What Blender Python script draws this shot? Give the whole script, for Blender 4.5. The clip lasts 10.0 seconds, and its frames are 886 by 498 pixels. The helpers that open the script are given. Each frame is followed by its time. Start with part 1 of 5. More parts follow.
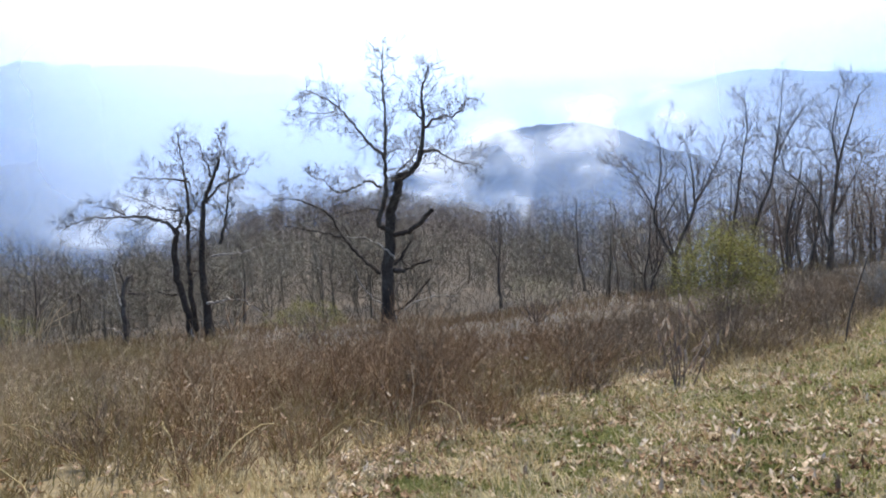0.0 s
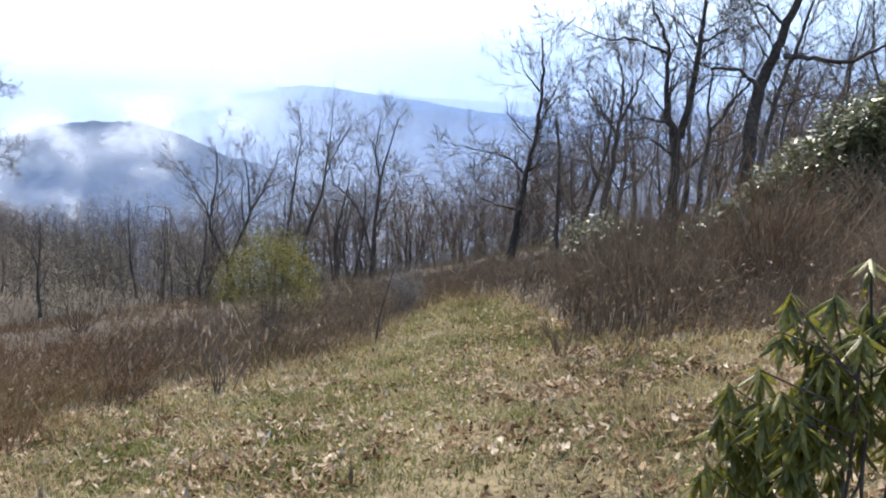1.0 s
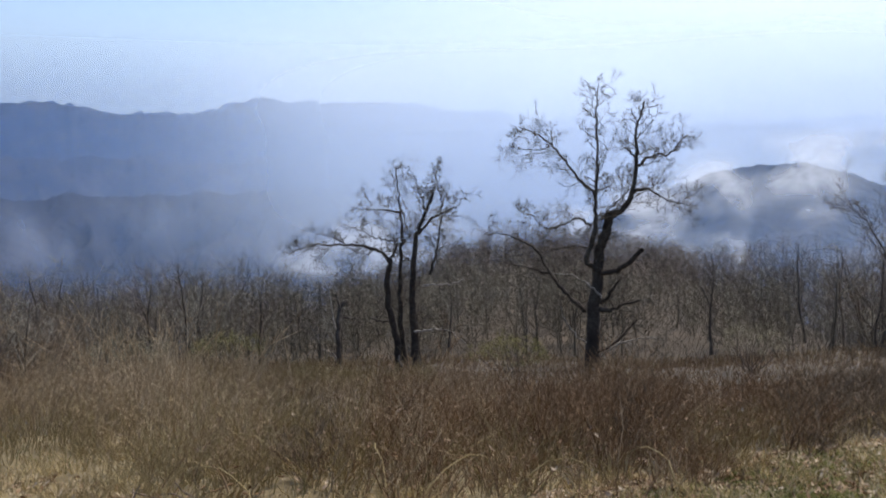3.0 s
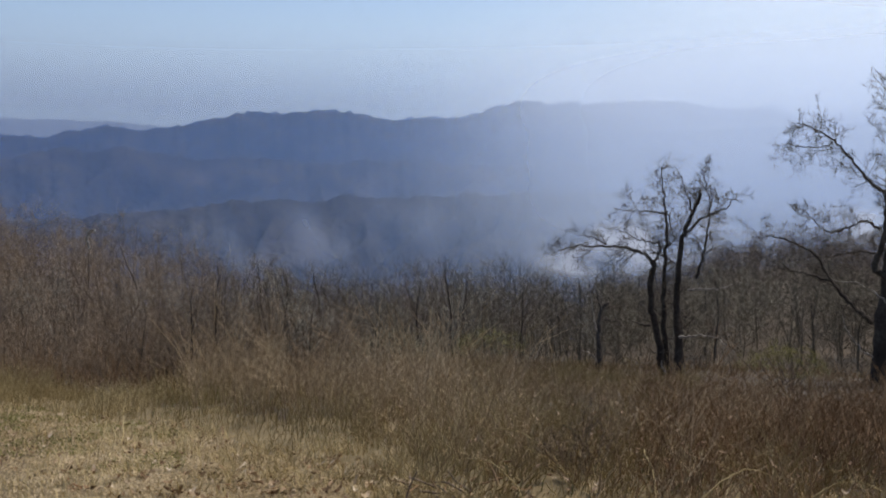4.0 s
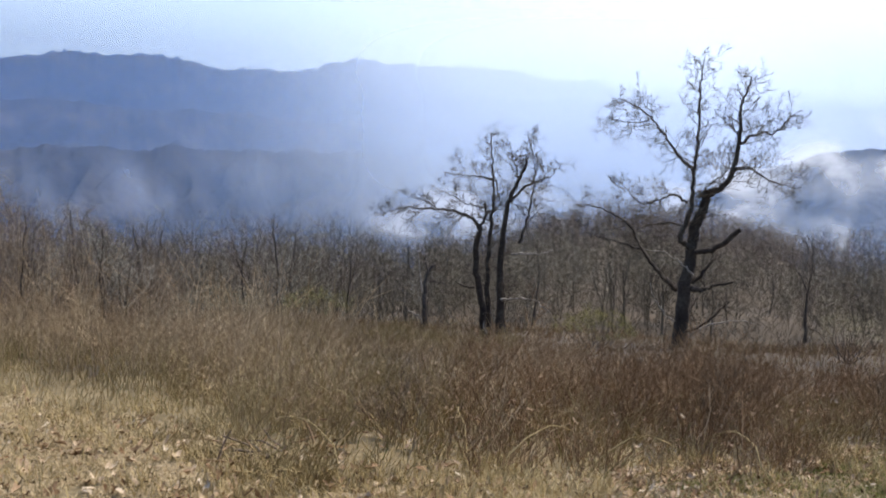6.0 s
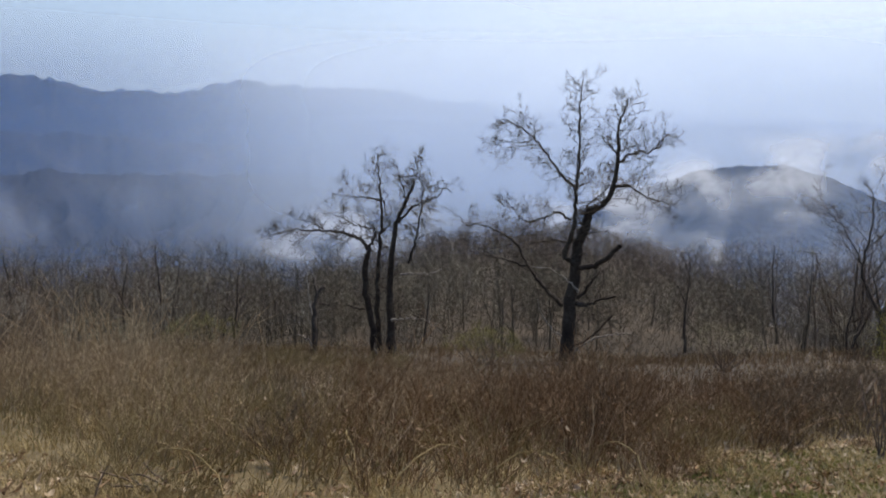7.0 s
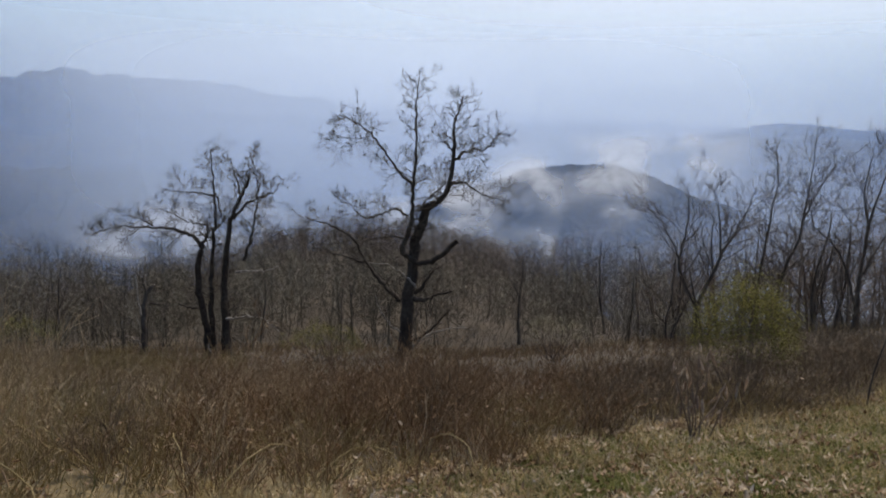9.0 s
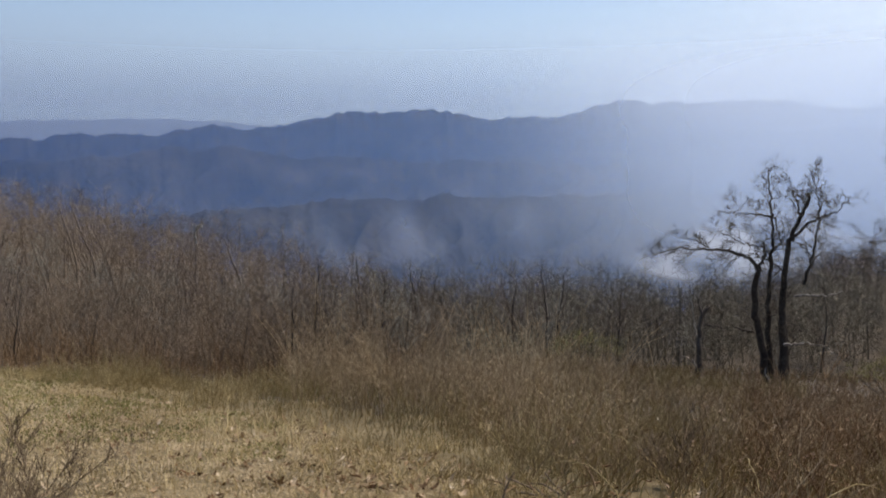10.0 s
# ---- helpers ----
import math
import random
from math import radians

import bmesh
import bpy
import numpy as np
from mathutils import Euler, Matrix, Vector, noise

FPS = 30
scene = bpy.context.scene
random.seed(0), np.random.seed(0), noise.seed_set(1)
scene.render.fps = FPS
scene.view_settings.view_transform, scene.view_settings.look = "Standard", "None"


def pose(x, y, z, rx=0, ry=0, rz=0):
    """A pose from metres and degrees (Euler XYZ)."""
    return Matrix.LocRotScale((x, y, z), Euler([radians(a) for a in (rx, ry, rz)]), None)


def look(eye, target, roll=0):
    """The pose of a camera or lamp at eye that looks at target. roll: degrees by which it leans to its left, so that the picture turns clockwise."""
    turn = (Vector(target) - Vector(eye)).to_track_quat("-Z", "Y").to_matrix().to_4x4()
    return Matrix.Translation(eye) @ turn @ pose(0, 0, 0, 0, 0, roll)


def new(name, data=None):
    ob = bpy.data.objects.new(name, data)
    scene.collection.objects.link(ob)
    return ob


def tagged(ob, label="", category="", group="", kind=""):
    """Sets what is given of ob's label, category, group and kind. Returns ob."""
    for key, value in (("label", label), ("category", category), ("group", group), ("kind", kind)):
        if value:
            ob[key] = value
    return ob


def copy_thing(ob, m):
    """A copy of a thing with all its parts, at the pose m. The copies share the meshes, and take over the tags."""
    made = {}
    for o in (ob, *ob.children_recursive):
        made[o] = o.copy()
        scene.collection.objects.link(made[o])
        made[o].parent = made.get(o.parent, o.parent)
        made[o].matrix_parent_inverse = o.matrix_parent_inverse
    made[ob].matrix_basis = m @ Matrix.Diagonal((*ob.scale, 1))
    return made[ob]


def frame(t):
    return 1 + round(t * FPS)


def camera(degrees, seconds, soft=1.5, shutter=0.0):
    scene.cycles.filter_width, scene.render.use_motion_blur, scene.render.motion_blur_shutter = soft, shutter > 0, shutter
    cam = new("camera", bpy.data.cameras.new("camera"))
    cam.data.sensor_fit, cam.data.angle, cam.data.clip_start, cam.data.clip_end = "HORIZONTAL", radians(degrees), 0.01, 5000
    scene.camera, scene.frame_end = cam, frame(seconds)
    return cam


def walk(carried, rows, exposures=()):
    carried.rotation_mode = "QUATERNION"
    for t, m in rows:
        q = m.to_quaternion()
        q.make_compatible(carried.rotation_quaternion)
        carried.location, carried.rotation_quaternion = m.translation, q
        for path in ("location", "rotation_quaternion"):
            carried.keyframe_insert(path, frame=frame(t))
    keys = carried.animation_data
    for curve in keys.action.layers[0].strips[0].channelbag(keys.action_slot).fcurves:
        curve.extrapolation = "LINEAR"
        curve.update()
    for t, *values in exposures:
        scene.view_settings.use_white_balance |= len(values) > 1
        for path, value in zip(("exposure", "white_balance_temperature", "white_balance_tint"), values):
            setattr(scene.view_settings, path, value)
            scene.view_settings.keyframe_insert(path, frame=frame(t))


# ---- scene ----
# The camera is held at arm's length and turned about the body: seconds, yaw to the left, pitch, roll in degrees.
cam = camera(52.49, 10.0, soft=2.0)
TURNS = [
    (0, 0.22, -8.50, -2.37), (0.3, -11.10, -7.46, 0.51), (0.5, -18.38, -7.49, 2.98), (0.7, -23.84, -7.93, 3.53),
    (1, -27.65, -7.98, 2.76), (1.2, -27.85, -7.97, 1.90), (1.5, -28.42, -4.02, 1.48), (1.8, -27.65, -3.58, 2.12),
    (2, -16.25, -7.45, 0.56), (2.2, -7.25, -7.74, -0.20), (2.5, 4.01, -6.77, -0.92), (2.7, 9.02, -6.30, -0.77),
    (3.8, 23.07, -4.46, -2.87), (4, 29.74, -5.19, -2.07), (4.2, 39.05, -6.37, -3.09), (4.5, 43.13, -7.23, -2.53),
    (4.7, 45.03, -6.88, -2.09), (5, 46.73, -6.48, -1.94), (5.2, 40.03, -6.89, 0.16), (5.5, 29.32, -7.30, 0.85),
    (5.7, 23.86, -8.09, 1.28), (6, 18.95, -7.85, 1.12), (6.2, 16.74, -7.67, -0.24), (7.3, 11.39, -6.22, 1.16),
    (7.5, 12.05, -6.51, 0.98), (8, 11.73, -6.55, 1.06), (8.5, 7.24, -6.51, 1.09), (9, 1.65, -6.47, 1.50),
    (9.3, -0.13, -6.56, 1.28), (9.5, 3.19, -6.65, 1.01), (9.7, 19.91, -6.60, -0.06), (10, 35.86, -5.00, -1.71),
]
ARM, EYE = 0.35, 1.6


def held(yaw, pitch, roll):
    a = radians(yaw)
    return pose(-ARM * math.sin(a), ARM * math.cos(a), EYE, 90 + pitch, 0, yaw) @ pose(0, 0, 0, 0, 0, roll)


walk(cam, [(t, held(y, p, r)) for t, y, p, r in TURNS],
     exposures=[(0.0, 1.1, 6700, 10), (0.5, 0.9, 6700, 11), (1.0, 1.05, 6800, 11), (1.5, 1.05, 6800, 11), (1.8, 0.6, 6850, 11), (2.0, 0.25, 6900, 11), (2.7, 0.35, 7000, 12), (4.0, 0.0, 7450, 13), (4.5, 0.65, 7550, 13),
                (5.0, 0.95, 7400, 14), (5.5, 0.85, 7200, 13), (6.0, 0.65, 7200, 13), (6.2, 0.55, 7200, 13), (7.5, -0.05, 7550, 12), (8.5, -0.05, 7550, 12), (9.0, -0.1, 7550, 12), (9.5, -0.2, 7550, 12), (10.0, 0.1, 7650, 13)])

# ---- world, sun ----
SUN_AZ, SUN_EL = -22.0, 56.0
world = bpy.data.worlds.new("sky")
scene.world = world
world.use_nodes = True
wn = world.node_tree.nodes
sky = wn.new("ShaderNodeTexSky")
sky.sky_type, sky.sun_disc = "NISHITA", False
sky.sun_elevation, sky.sun_rotation = radians(SUN_EL), radians(-SUN_AZ)
sky.altitude, sky.air_density, sky.dust_density, sky.ozone_density = 1200, 1.0, 0.7, 3.0
world.node_tree.links.new(sky.outputs[0], wn["Background"].inputs[0])
wn["Background"].inputs[1].default_value = 0.15

lamp = bpy.data.lights.new("sun", "SUN")
lamp.energy, lamp.angle, lamp.color = 3.7, radians(0.6), (1.0, 0.95, 0.87)
sun = new("sun", lamp)
a, e = radians(SUN_AZ), radians(SUN_EL)
sun.matrix_world = look((-60 * math.sin(a) * math.cos(e), 60 * math.cos(a) * math.cos(e), 60 * math.sin(e)), (0, 0, 0))


# ---- materials ----
def shade(name, colours, scale=4.0, rough=0.9, bump=0.0, bump_scale=None, spread="", coarse=0.0, spec=0.2, through_light=0.0, gloss=0.0):
    """Noise from colour to colour; spread: 'island' or 'object' adds a random step between pieces; coarse: scale of slow, large stains."""
    m = bpy.data.materials.new(name)
    m.use_nodes = True
    n, l = m.node_tree.nodes, m.node_tree.links
    bsdf = n["Principled BSDF"]
    co = n.new("ShaderNodeTexCoord")
    fine = n.new("ShaderNodeTexNoise")
    fine.inputs["Scale"].default_value, fine.inputs["Detail"].default_value, fine.inputs["Roughness"].default_value = scale, 6, 0.65
    l.new(co.outputs["Object"], fine.inputs["Vector"])
    value = fine.outputs["Fac"]
    if coarse:
        slow = n.new("ShaderNodeTexNoise")
        slow.inputs["Scale"].default_value, slow.inputs["Detail"].default_value = coarse, 3
        l.new(co.outputs["Object"], slow.inputs["Vector"])
        mean = n.new("ShaderNodeMix")
        mean.inputs["Factor"].default_value = 0.5
        l.new(value, mean.inputs["A"]), l.new(slow.outputs["Fac"], mean.inputs["B"])
        value = mean.outputs["Result"]
    if spread:
        wide = n.new("ShaderNodeMapRange")
        wide.inputs["From Min"].default_value, wide.inputs["From Max"].default_value = 0.36, 0.64
        l.new(value, wide.inputs["Value"])
        value = wide.outputs["Result"]
        step = n.new("ShaderNodeNewGeometry" if spread == "island" else "ShaderNodeObjectInfo")
        mean = n.new("ShaderNodeMix")
        mean.inputs["Factor"].default_value = 0.45
        l.new(value, mean.inputs["A"]), l.new(step.outputs["Random Per Island" if spread == "island" else "Random"], mean.inputs["B"])
        value = mean.outputs["Result"]
    ramp = n.new("ShaderNodeValToRGB")
    lo, hi = (0.1, 0.9) if spread else (0.32, 0.68)
    el = ramp.color_ramp.elements
    while len(el) < len(colours):
        el.new(0.5)
    for k, c in enumerate(colours):
        el[k].position, el[k].color = lo + (hi - lo) * k / (len(colours) - 1), (*c, 1)
    l.new(value, ramp.inputs["Fac"])
    l.new(ramp.outputs["Color"], bsdf.inputs["Base Color"])
    bsdf.inputs["Roughness"].default_value, bsdf.inputs["Specular IOR Level"].default_value = rough, spec
    if gloss:
        bsdf.inputs["Coat Weight"].default_value, bsdf.inputs["Coat Roughness"].default_value = gloss, 0.25
    if bump:
        b = n.new("ShaderNodeBump")
        b.inputs["Strength"].default_value, b.inputs["Distance"].default_value = bump, 0.02
        src = fine
        if bump_scale:
            src = n.new("ShaderNodeTexNoise")
            src.inputs["Scale"].default_value, src.inputs["Detail"].default_value = bump_scale, 5
            l.new(co.outputs["Object"], src.inputs["Vector"])
        l.new(src.outputs["Fac"], b.inputs["Height"])
        l.new(b.outputs["Normal"], bsdf.inputs["Normal"])
    if through_light:
        tr = n.new("ShaderNodeBsdfTranslucent")
        l.new(ramp.outputs["Color"], tr.inputs["Color"])
        mix = n.new("ShaderNodeMixShader")
        mix.inputs[0].default_value = through_light
        l.new(bsdf.outputs[0], mix.inputs[1]), l.new(tr.outputs[0], mix.inputs[2])
        l.new(mix.outputs[0], n["Material Output"].inputs["Surface"])
    return m


def smoke_mat(name, colour, density, scale, soft_x=0.5, soft_z=0.5, clear=0.35, stretch=(1, 1, 1), twist=0.6, glow=0.0, puffs=()):
    """Thin smoke, also used for tinted haze sheets: lit from both sides, torn by noise, fading out to the borders of
    its sheet. glow: emission mixed in to brighten it. puffs: (across, up, half width, half height, strength) of its
    thick parts, in the sheet's own 0 to 1.
    """
    m = bpy.data.materials.new(name)
    m.use_nodes = True
    n, l = m.node_tree.nodes, m.node_tree.links
    n.remove(n["Principled BSDF"])
    co = n.new("ShaderNodeTexCoord")
    mp = n.new("ShaderNodeMapping")
    mp.inputs["Scale"].default_value = stretch
    l.new(co.outputs["UV"], mp.inputs["Vector"])
    tex = n.new("ShaderNodeTexNoise")
    tex.inputs["Scale"].default_value, tex.inputs["Detail"].default_value, tex.inputs["Distortion"].default_value = scale, 5, twist
    l.new(mp.outputs[0], tex.inputs["Vector"])
    sep = n.new("ShaderNodeSeparateXYZ")
    l.new(co.outputs["UV"], sep.inputs[0])

    def math_node(op, a, b=None):
        k = n.new("ShaderNodeMath")
        k.operation = op
        for i, v in enumerate((a, b)):
            if v is None:
                continue
            if isinstance(v, (int, float)):
                k.inputs[i].default_value = v
            else:
                l.new(v, k.inputs[i])
        return k.outputs[0]

    def edge(v, soft):
        r = n.new("ShaderNodeMapRange")
        r.interpolation_type = "SMOOTHERSTEP"
        r.inputs["From Min"].default_value, r.inputs["From Max"].default_value = 0.0, soft
        l.new(math_node("SUBTRACT", 0.5, math_node("ABSOLUTE", math_node("SUBTRACT", v, 0.5))), r.inputs["Value"])
        return r.outputs["Result"]

    torn = n.new("ShaderNodeMapRange")
    torn.interpolation_type = "SMOOTHSTEP"
    torn.inputs["From Min"].default_value, torn.inputs["From Max"].default_value = clear, 0.72
    l.new(tex.outputs["Fac"], torn.inputs["Value"])
    thick = density
    for u, v, su, sv, k in puffs:
        du, dv = math_node("DIVIDE", math_node("SUBTRACT", sep.outputs[0], u), su), math_node("DIVIDE", math_node("SUBTRACT", sep.outputs[1], v), sv)
        bell = math_node("MULTIPLY", math_node("EXPONENT", math_node("MULTIPLY", math_node("ADD", math_node("MULTIPLY", du, du), math_node("MULTIPLY", dv, dv)), -0.7)), k)
        thick = bell if thick is density else math_node("ADD", thick, bell)
    if puffs:
        thick = math_node("MINIMUM", thick, density)
    alpha = math_node("MULTIPLY", math_node("MULTIPLY", edge(sep.outputs[0], soft_x), edge(sep.outputs[1], soft_z)), math_node("MULTIPLY", torn.outputs["Result"], thick))
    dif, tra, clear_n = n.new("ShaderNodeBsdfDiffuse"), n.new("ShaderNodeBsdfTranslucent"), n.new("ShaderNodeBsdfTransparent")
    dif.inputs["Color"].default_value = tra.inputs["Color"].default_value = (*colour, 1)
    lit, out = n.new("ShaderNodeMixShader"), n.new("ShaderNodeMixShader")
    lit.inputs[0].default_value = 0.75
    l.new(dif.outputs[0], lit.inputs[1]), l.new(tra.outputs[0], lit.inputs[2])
    body = lit
    if glow:  # emission added so that the far haze sheet shows bright
        haze_glow, body = n.new("ShaderNodeEmission"), n.new("ShaderNodeMixShader")
        haze_glow.inputs["Color"].default_value, haze_glow.inputs["Strength"].default_value = (*colour, 1), glow
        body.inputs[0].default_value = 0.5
        l.new(lit.outputs[0], body.inputs[1]), l.new(haze_glow.outputs[0], body.inputs[2])
    l.new(alpha, out.inputs[0])
    l.new(clear_n.outputs[0], out.inputs[1]), l.new(body.outputs[0], out.inputs[2])
    l.new(out.outputs[0], n["Material Output"].inputs["Surface"])
    return m


TWIG_PALE = shade("pale_olive_grey_twigs", [(0.08, 0.07, 0.054), (0.158, 0.139, 0.107), (0.275, 0.249, 0.195)], 0.6, 0.9, spread="island", coarse=0.12)
TWIG_ASH = shade("ash_grey_twigs", [(0.15, 0.137, 0.11), (0.27, 0.25, 0.205), (0.40, 0.375, 0.315)], 0.6, 0.9, spread="island", coarse=0.12)
BARK_OAK = shade("oak_bark", [(0.028, 0.022, 0.019), (0.06, 0.048, 0.04), (0.13, 0.115, 0.095)], 9, 0.95, 0.9, 30, coarse=1.2)
BARK_GREY = shade("grey_bark", [(0.05, 0.042, 0.036), (0.105, 0.088, 0.075), (0.2, 0.178, 0.15)], 8, 0.95, 0.7, 30, coarse=1.5)
BARK_BROWN = shade("brown_bark", [(0.10, 0.075, 0.06), (0.19, 0.145, 0.112), (0.27, 0.21, 0.16)], 8, 0.95, 0.5, coarse=1.0)
DEADWOOD = shade("bleached_deadwood", [(0.16, 0.14, 0.12), (0.33, 0.30, 0.26), (0.5, 0.47, 0.42)], 12, 0.9, 0.4)
TWIG_OAK = shade("oak_twigs", [(0.04, 0.032, 0.026), (0.09, 0.073, 0.057), (0.16, 0.133, 0.102)], 6, 0.9, spread="island")
TWIG_GREY = shade("grey_twigs", [(0.08, 0.064, 0.054), (0.15, 0.121, 0.102), (0.258, 0.216, 0.18)], 0.6, 0.9, spread="island", coarse=0.12)
TWIG_RED = shade("tawny_twigs", [(0.112, 0.08, 0.057), (0.228, 0.172, 0.123), (0.365, 0.295, 0.22)], 0.5, 0.9, spread="island", coarse=0.1)
CANE_RED = shade("brown_canes", [(0.105, 0.059, 0.031), (0.235, 0.142, 0.078), (0.35, 0.238, 0.142), (0.5, 0.39, 0.256)], 3, 0.85, spread="island", coarse=0.25, through_light=0.2)
CANE_GREY = shade("grey_brown_canes", [(0.080, 0.056, 0.037), (0.169, 0.123, 0.083), (0.270, 0.205, 0.140), (0.397, 0.320, 0.225)], 3, 0.85, spread="island", coarse=0.25, through_light=0.15)
CANE_TAN = shade("tan_weed_stalks", [(0.21, 0.152, 0.094), (0.40, 0.30, 0.19), (0.55, 0.43, 0.28), (0.70, 0.58, 0.40)], 3, 0.85, spread="island", coarse=0.25, through_light=0.25)
STRAW = shade("dry_straw", [(0.19, 0.142, 0.064), (0.345, 0.268, 0.13), (0.49, 0.395, 0.215), (0.63, 0.53, 0.33)], 2, 0.85, spread="island", coarse=0.3, through_light=0.3)
TURF = shade("short_dry_turf", [(0.12, 0.108, 0.048), (0.265, 0.23, 0.128), (0.425, 0.358, 0.232), (0.62, 0.535, 0.39)], 1.2, 0.9, spread="island", coarse=0.35, through_light=0.3)
TURF_PALE = shade("bleached_turf", [(0.29, 0.225, 0.13), (0.42, 0.335, 0.205), (0.53, 0.43, 0.285), (0.63, 0.53, 0.375)], 1.2, 0.9, spread="island", coarse=0.35, through_light=0.3)
TURF_GREEN = shade("greening_turf", [(0.07, 0.085, 0.024), (0.155, 0.168, 0.052), (0.25, 0.245, 0.088), (0.38, 0.345, 0.17)], 1.2, 0.9, spread="island", coarse=0.35, through_light=0.35)
SOIL = shade("dry_thatch_soil", [(0.06, 0.047, 0.026), (0.135, 0.106, 0.06), (0.22, 0.176, 0.102), (0.31, 0.25, 0.155)], 9, 0.95, 1.0, 22, coarse=0.5)
LITTER = shade("woodland_leaf_litter", [(0.035, 0.028, 0.021), (0.068, 0.054, 0.04), (0.115, 0.09, 0.066)], 4, 0.95, 0.8, 14, coarse=0.2)
FALLEN = shade("fallen_oak_leaves", [(0.09, 0.052, 0.03), (0.24, 0.155, 0.092), (0.45, 0.345, 0.235), (0.66, 0.57, 0.45)], 4, 0.85, spread="island", spec=0.06, through_light=0.1)
DARK_LEAF = shade("dark_brown_leaves", [(0.04, 0.022, 0.012), (0.115, 0.064, 0.034), (0.23, 0.14, 0.078)], 6, 0.85, spread="island", spec=0.05)
EVERGREEN = shade("rhododendron_leaf", [(0.05, 0.056, 0.009), (0.14, 0.14, 0.022), (0.29, 0.265, 0.06)], 9, 0.32, 0.15, spread="object", spec=0.5, through_light=0.44)
EVERGREEN_FAR = shade("evergreen_foliage", [(0.03, 0.042, 0.014), (0.095, 0.112, 0.042), (0.24, 0.25, 0.13)], 5, 0.35, spread="island", spec=0.45, through_light=0.3)
BUD_GREEN = shade("young_yellow_green_leaves", [(0.08, 0.08, 0.026), (0.14, 0.135, 0.043), (0.21, 0.195, 0.072)], 4, 0.8, spread="island", through_light=0.35, spec=0.05)
BUD_MOSS = shade("budding_olive_twigs", [(0.10, 0.092, 0.06), (0.17, 0.157, 0.105), (0.25, 0.23, 0.155)], 4, 0.8, spread="island", through_light=0.2)
FOREST = shade("leafless_forest_slope", [(0.016, 0.017, 0.018), (0.042, 0.041, 0.04), (0.098, 0.09, 0.082)], 0.03, 1.0, 1.0, 0.06, coarse=0.008)
FOREST.node_tree.nodes["Bump"].inputs["Distance"].default_value = 6.0
DEAD_LEAF = shade("withered_leaves", [(0.10, 0.055, 0.035), (0.24, 0.155, 0.10), (0.5, 0.41, 0.31)], 6, 0.8, spread="island", through_light=0.2)
PALE_LEAF = shade("bleached_withered_leaves", [(0.16, 0.10, 0.07), (0.3, 0.22, 0.16), (0.55, 0.46, 0.37)], 6, 0.8, spread="object", through_light=0.2)


# ---- mesh tools ----
def fast_mesh(name, verts, faces, smooth=False):
    """A mesh from arrays: vertices (n, 3), faces (n, 3) or (n, 4)."""
    me = bpy.data.meshes.new(name)
    verts, faces = np.asarray(verts, np.float32), np.asarray(faces, np.int32)
    k = faces.shape[1]
    me.vertices.add(len(verts)), me.loops.add(faces.size), me.polygons.add(len(faces))
    me.vertices.foreach_set("co", verts.ravel())
    me.loops.foreach_set("vertex_index", faces.ravel())
    me.polygons.foreach_set("loop_start", np.arange(0, faces.size, k, dtype=np.int32))
    if smooth:
        me.polygons.foreach_set("use_smooth", np.ones(len(faces), bool))
    me.update(calc_edges=True)
    return me


def piece(name, me, material, parent=None, label=""):
    ob = new(name, me)
    if not me.materials:
        me.materials.append(material)
    ob.parent = parent
    return tagged(ob, label)


def thing(name, label, category, at=(0, 0, 0), turn=0.0, group="", kind=""):
    ob = new(name)
    ob.empty_display_size = 0.2
    ob.matrix_world = pose(*at, 0, 0, turn)
    return tagged(ob, label, category, group, kind)


def tubes(paths, radii, sides):
    """Tapered tubes along paths (n, m, 3) with radii (n, m): vertices and quads."""
    paths, radii = np.asarray(paths, float), np.asarray(radii, float)
    n, m, _ = paths.shape
    t = np.gradient(paths, axis=1)
    t /= np.linalg.norm(t, axis=2, keepdims=True) + 1e-9
    ref = np.where(np.abs(t[..., :1]) < 0.8, np.array([1.0, 0, 0]), np.array([0, 1.0, 0]))
    u = np.cross(t, ref)
    u /= np.linalg.norm(u, axis=2, keepdims=True) + 1e-9
    v = np.cross(t, u)
    ang = np.arange(sides) * 2 * np.pi / sides
    ring = np.cos(ang)[:, None] * u[:, :, None, :] + np.sin(ang)[:, None] * v[:, :, None, :]
    verts = (paths[:, :, None, :] + ring * radii[:, :, None, None]).reshape(-1, 3)
    k, j, i = np.meshgrid(np.arange(n), np.arange(m - 1), np.arange(sides), indexing="ij")
    base, nxt = k * m * sides + j * sides, (i + 1) % sides
    faces = np.stack([base + i, base + nxt, base + sides + nxt, base + sides + i], -1).reshape(-1, 4)
    return verts, faces


def joined(chunks):
    vs, fs, o = [], [], 0
    for v, f in chunks:
        vs.append(v), fs.append(np.asarray(f) + o)
        o += len(v)
    return np.concatenate(vs), np.concatenate(fs)


# ---- the lie of the land ----
AZ_NEAR = np.array([-180, -90, -58, -48, -32, -15, 0, 16, 50, 75, 120, 180.0])
FALL_NEAR = np.array([0, 0.01, -0.003, -0.042, -0.115, -0.175, -0.2, -0.2, -0.18, -0.12, 0, 0])
AZ_FAR = np.array([-180, -70, -45, -30, -12, 0, 12, 20, 38, 50, 60, 75, 110, 180.0])
FALL_FAR = np.array([0, -0.05, -0.15, -0.25, -0.2, -0.075, -0.07, -0.17, -0.19, -0.07, 0.015, 0.02, 0, 0])
CREST = np.array([300, 120, 70, 60, 90, 165, 150, 90, 75, 100, 115, 130, 300, 300.0])


def bend(az):
    """How much the land lifts towards both ends of the view, in degrees."""
    return 0.1 + 0.4 * ((np.clip(az, -52, 66) - 8) / 38) ** 2


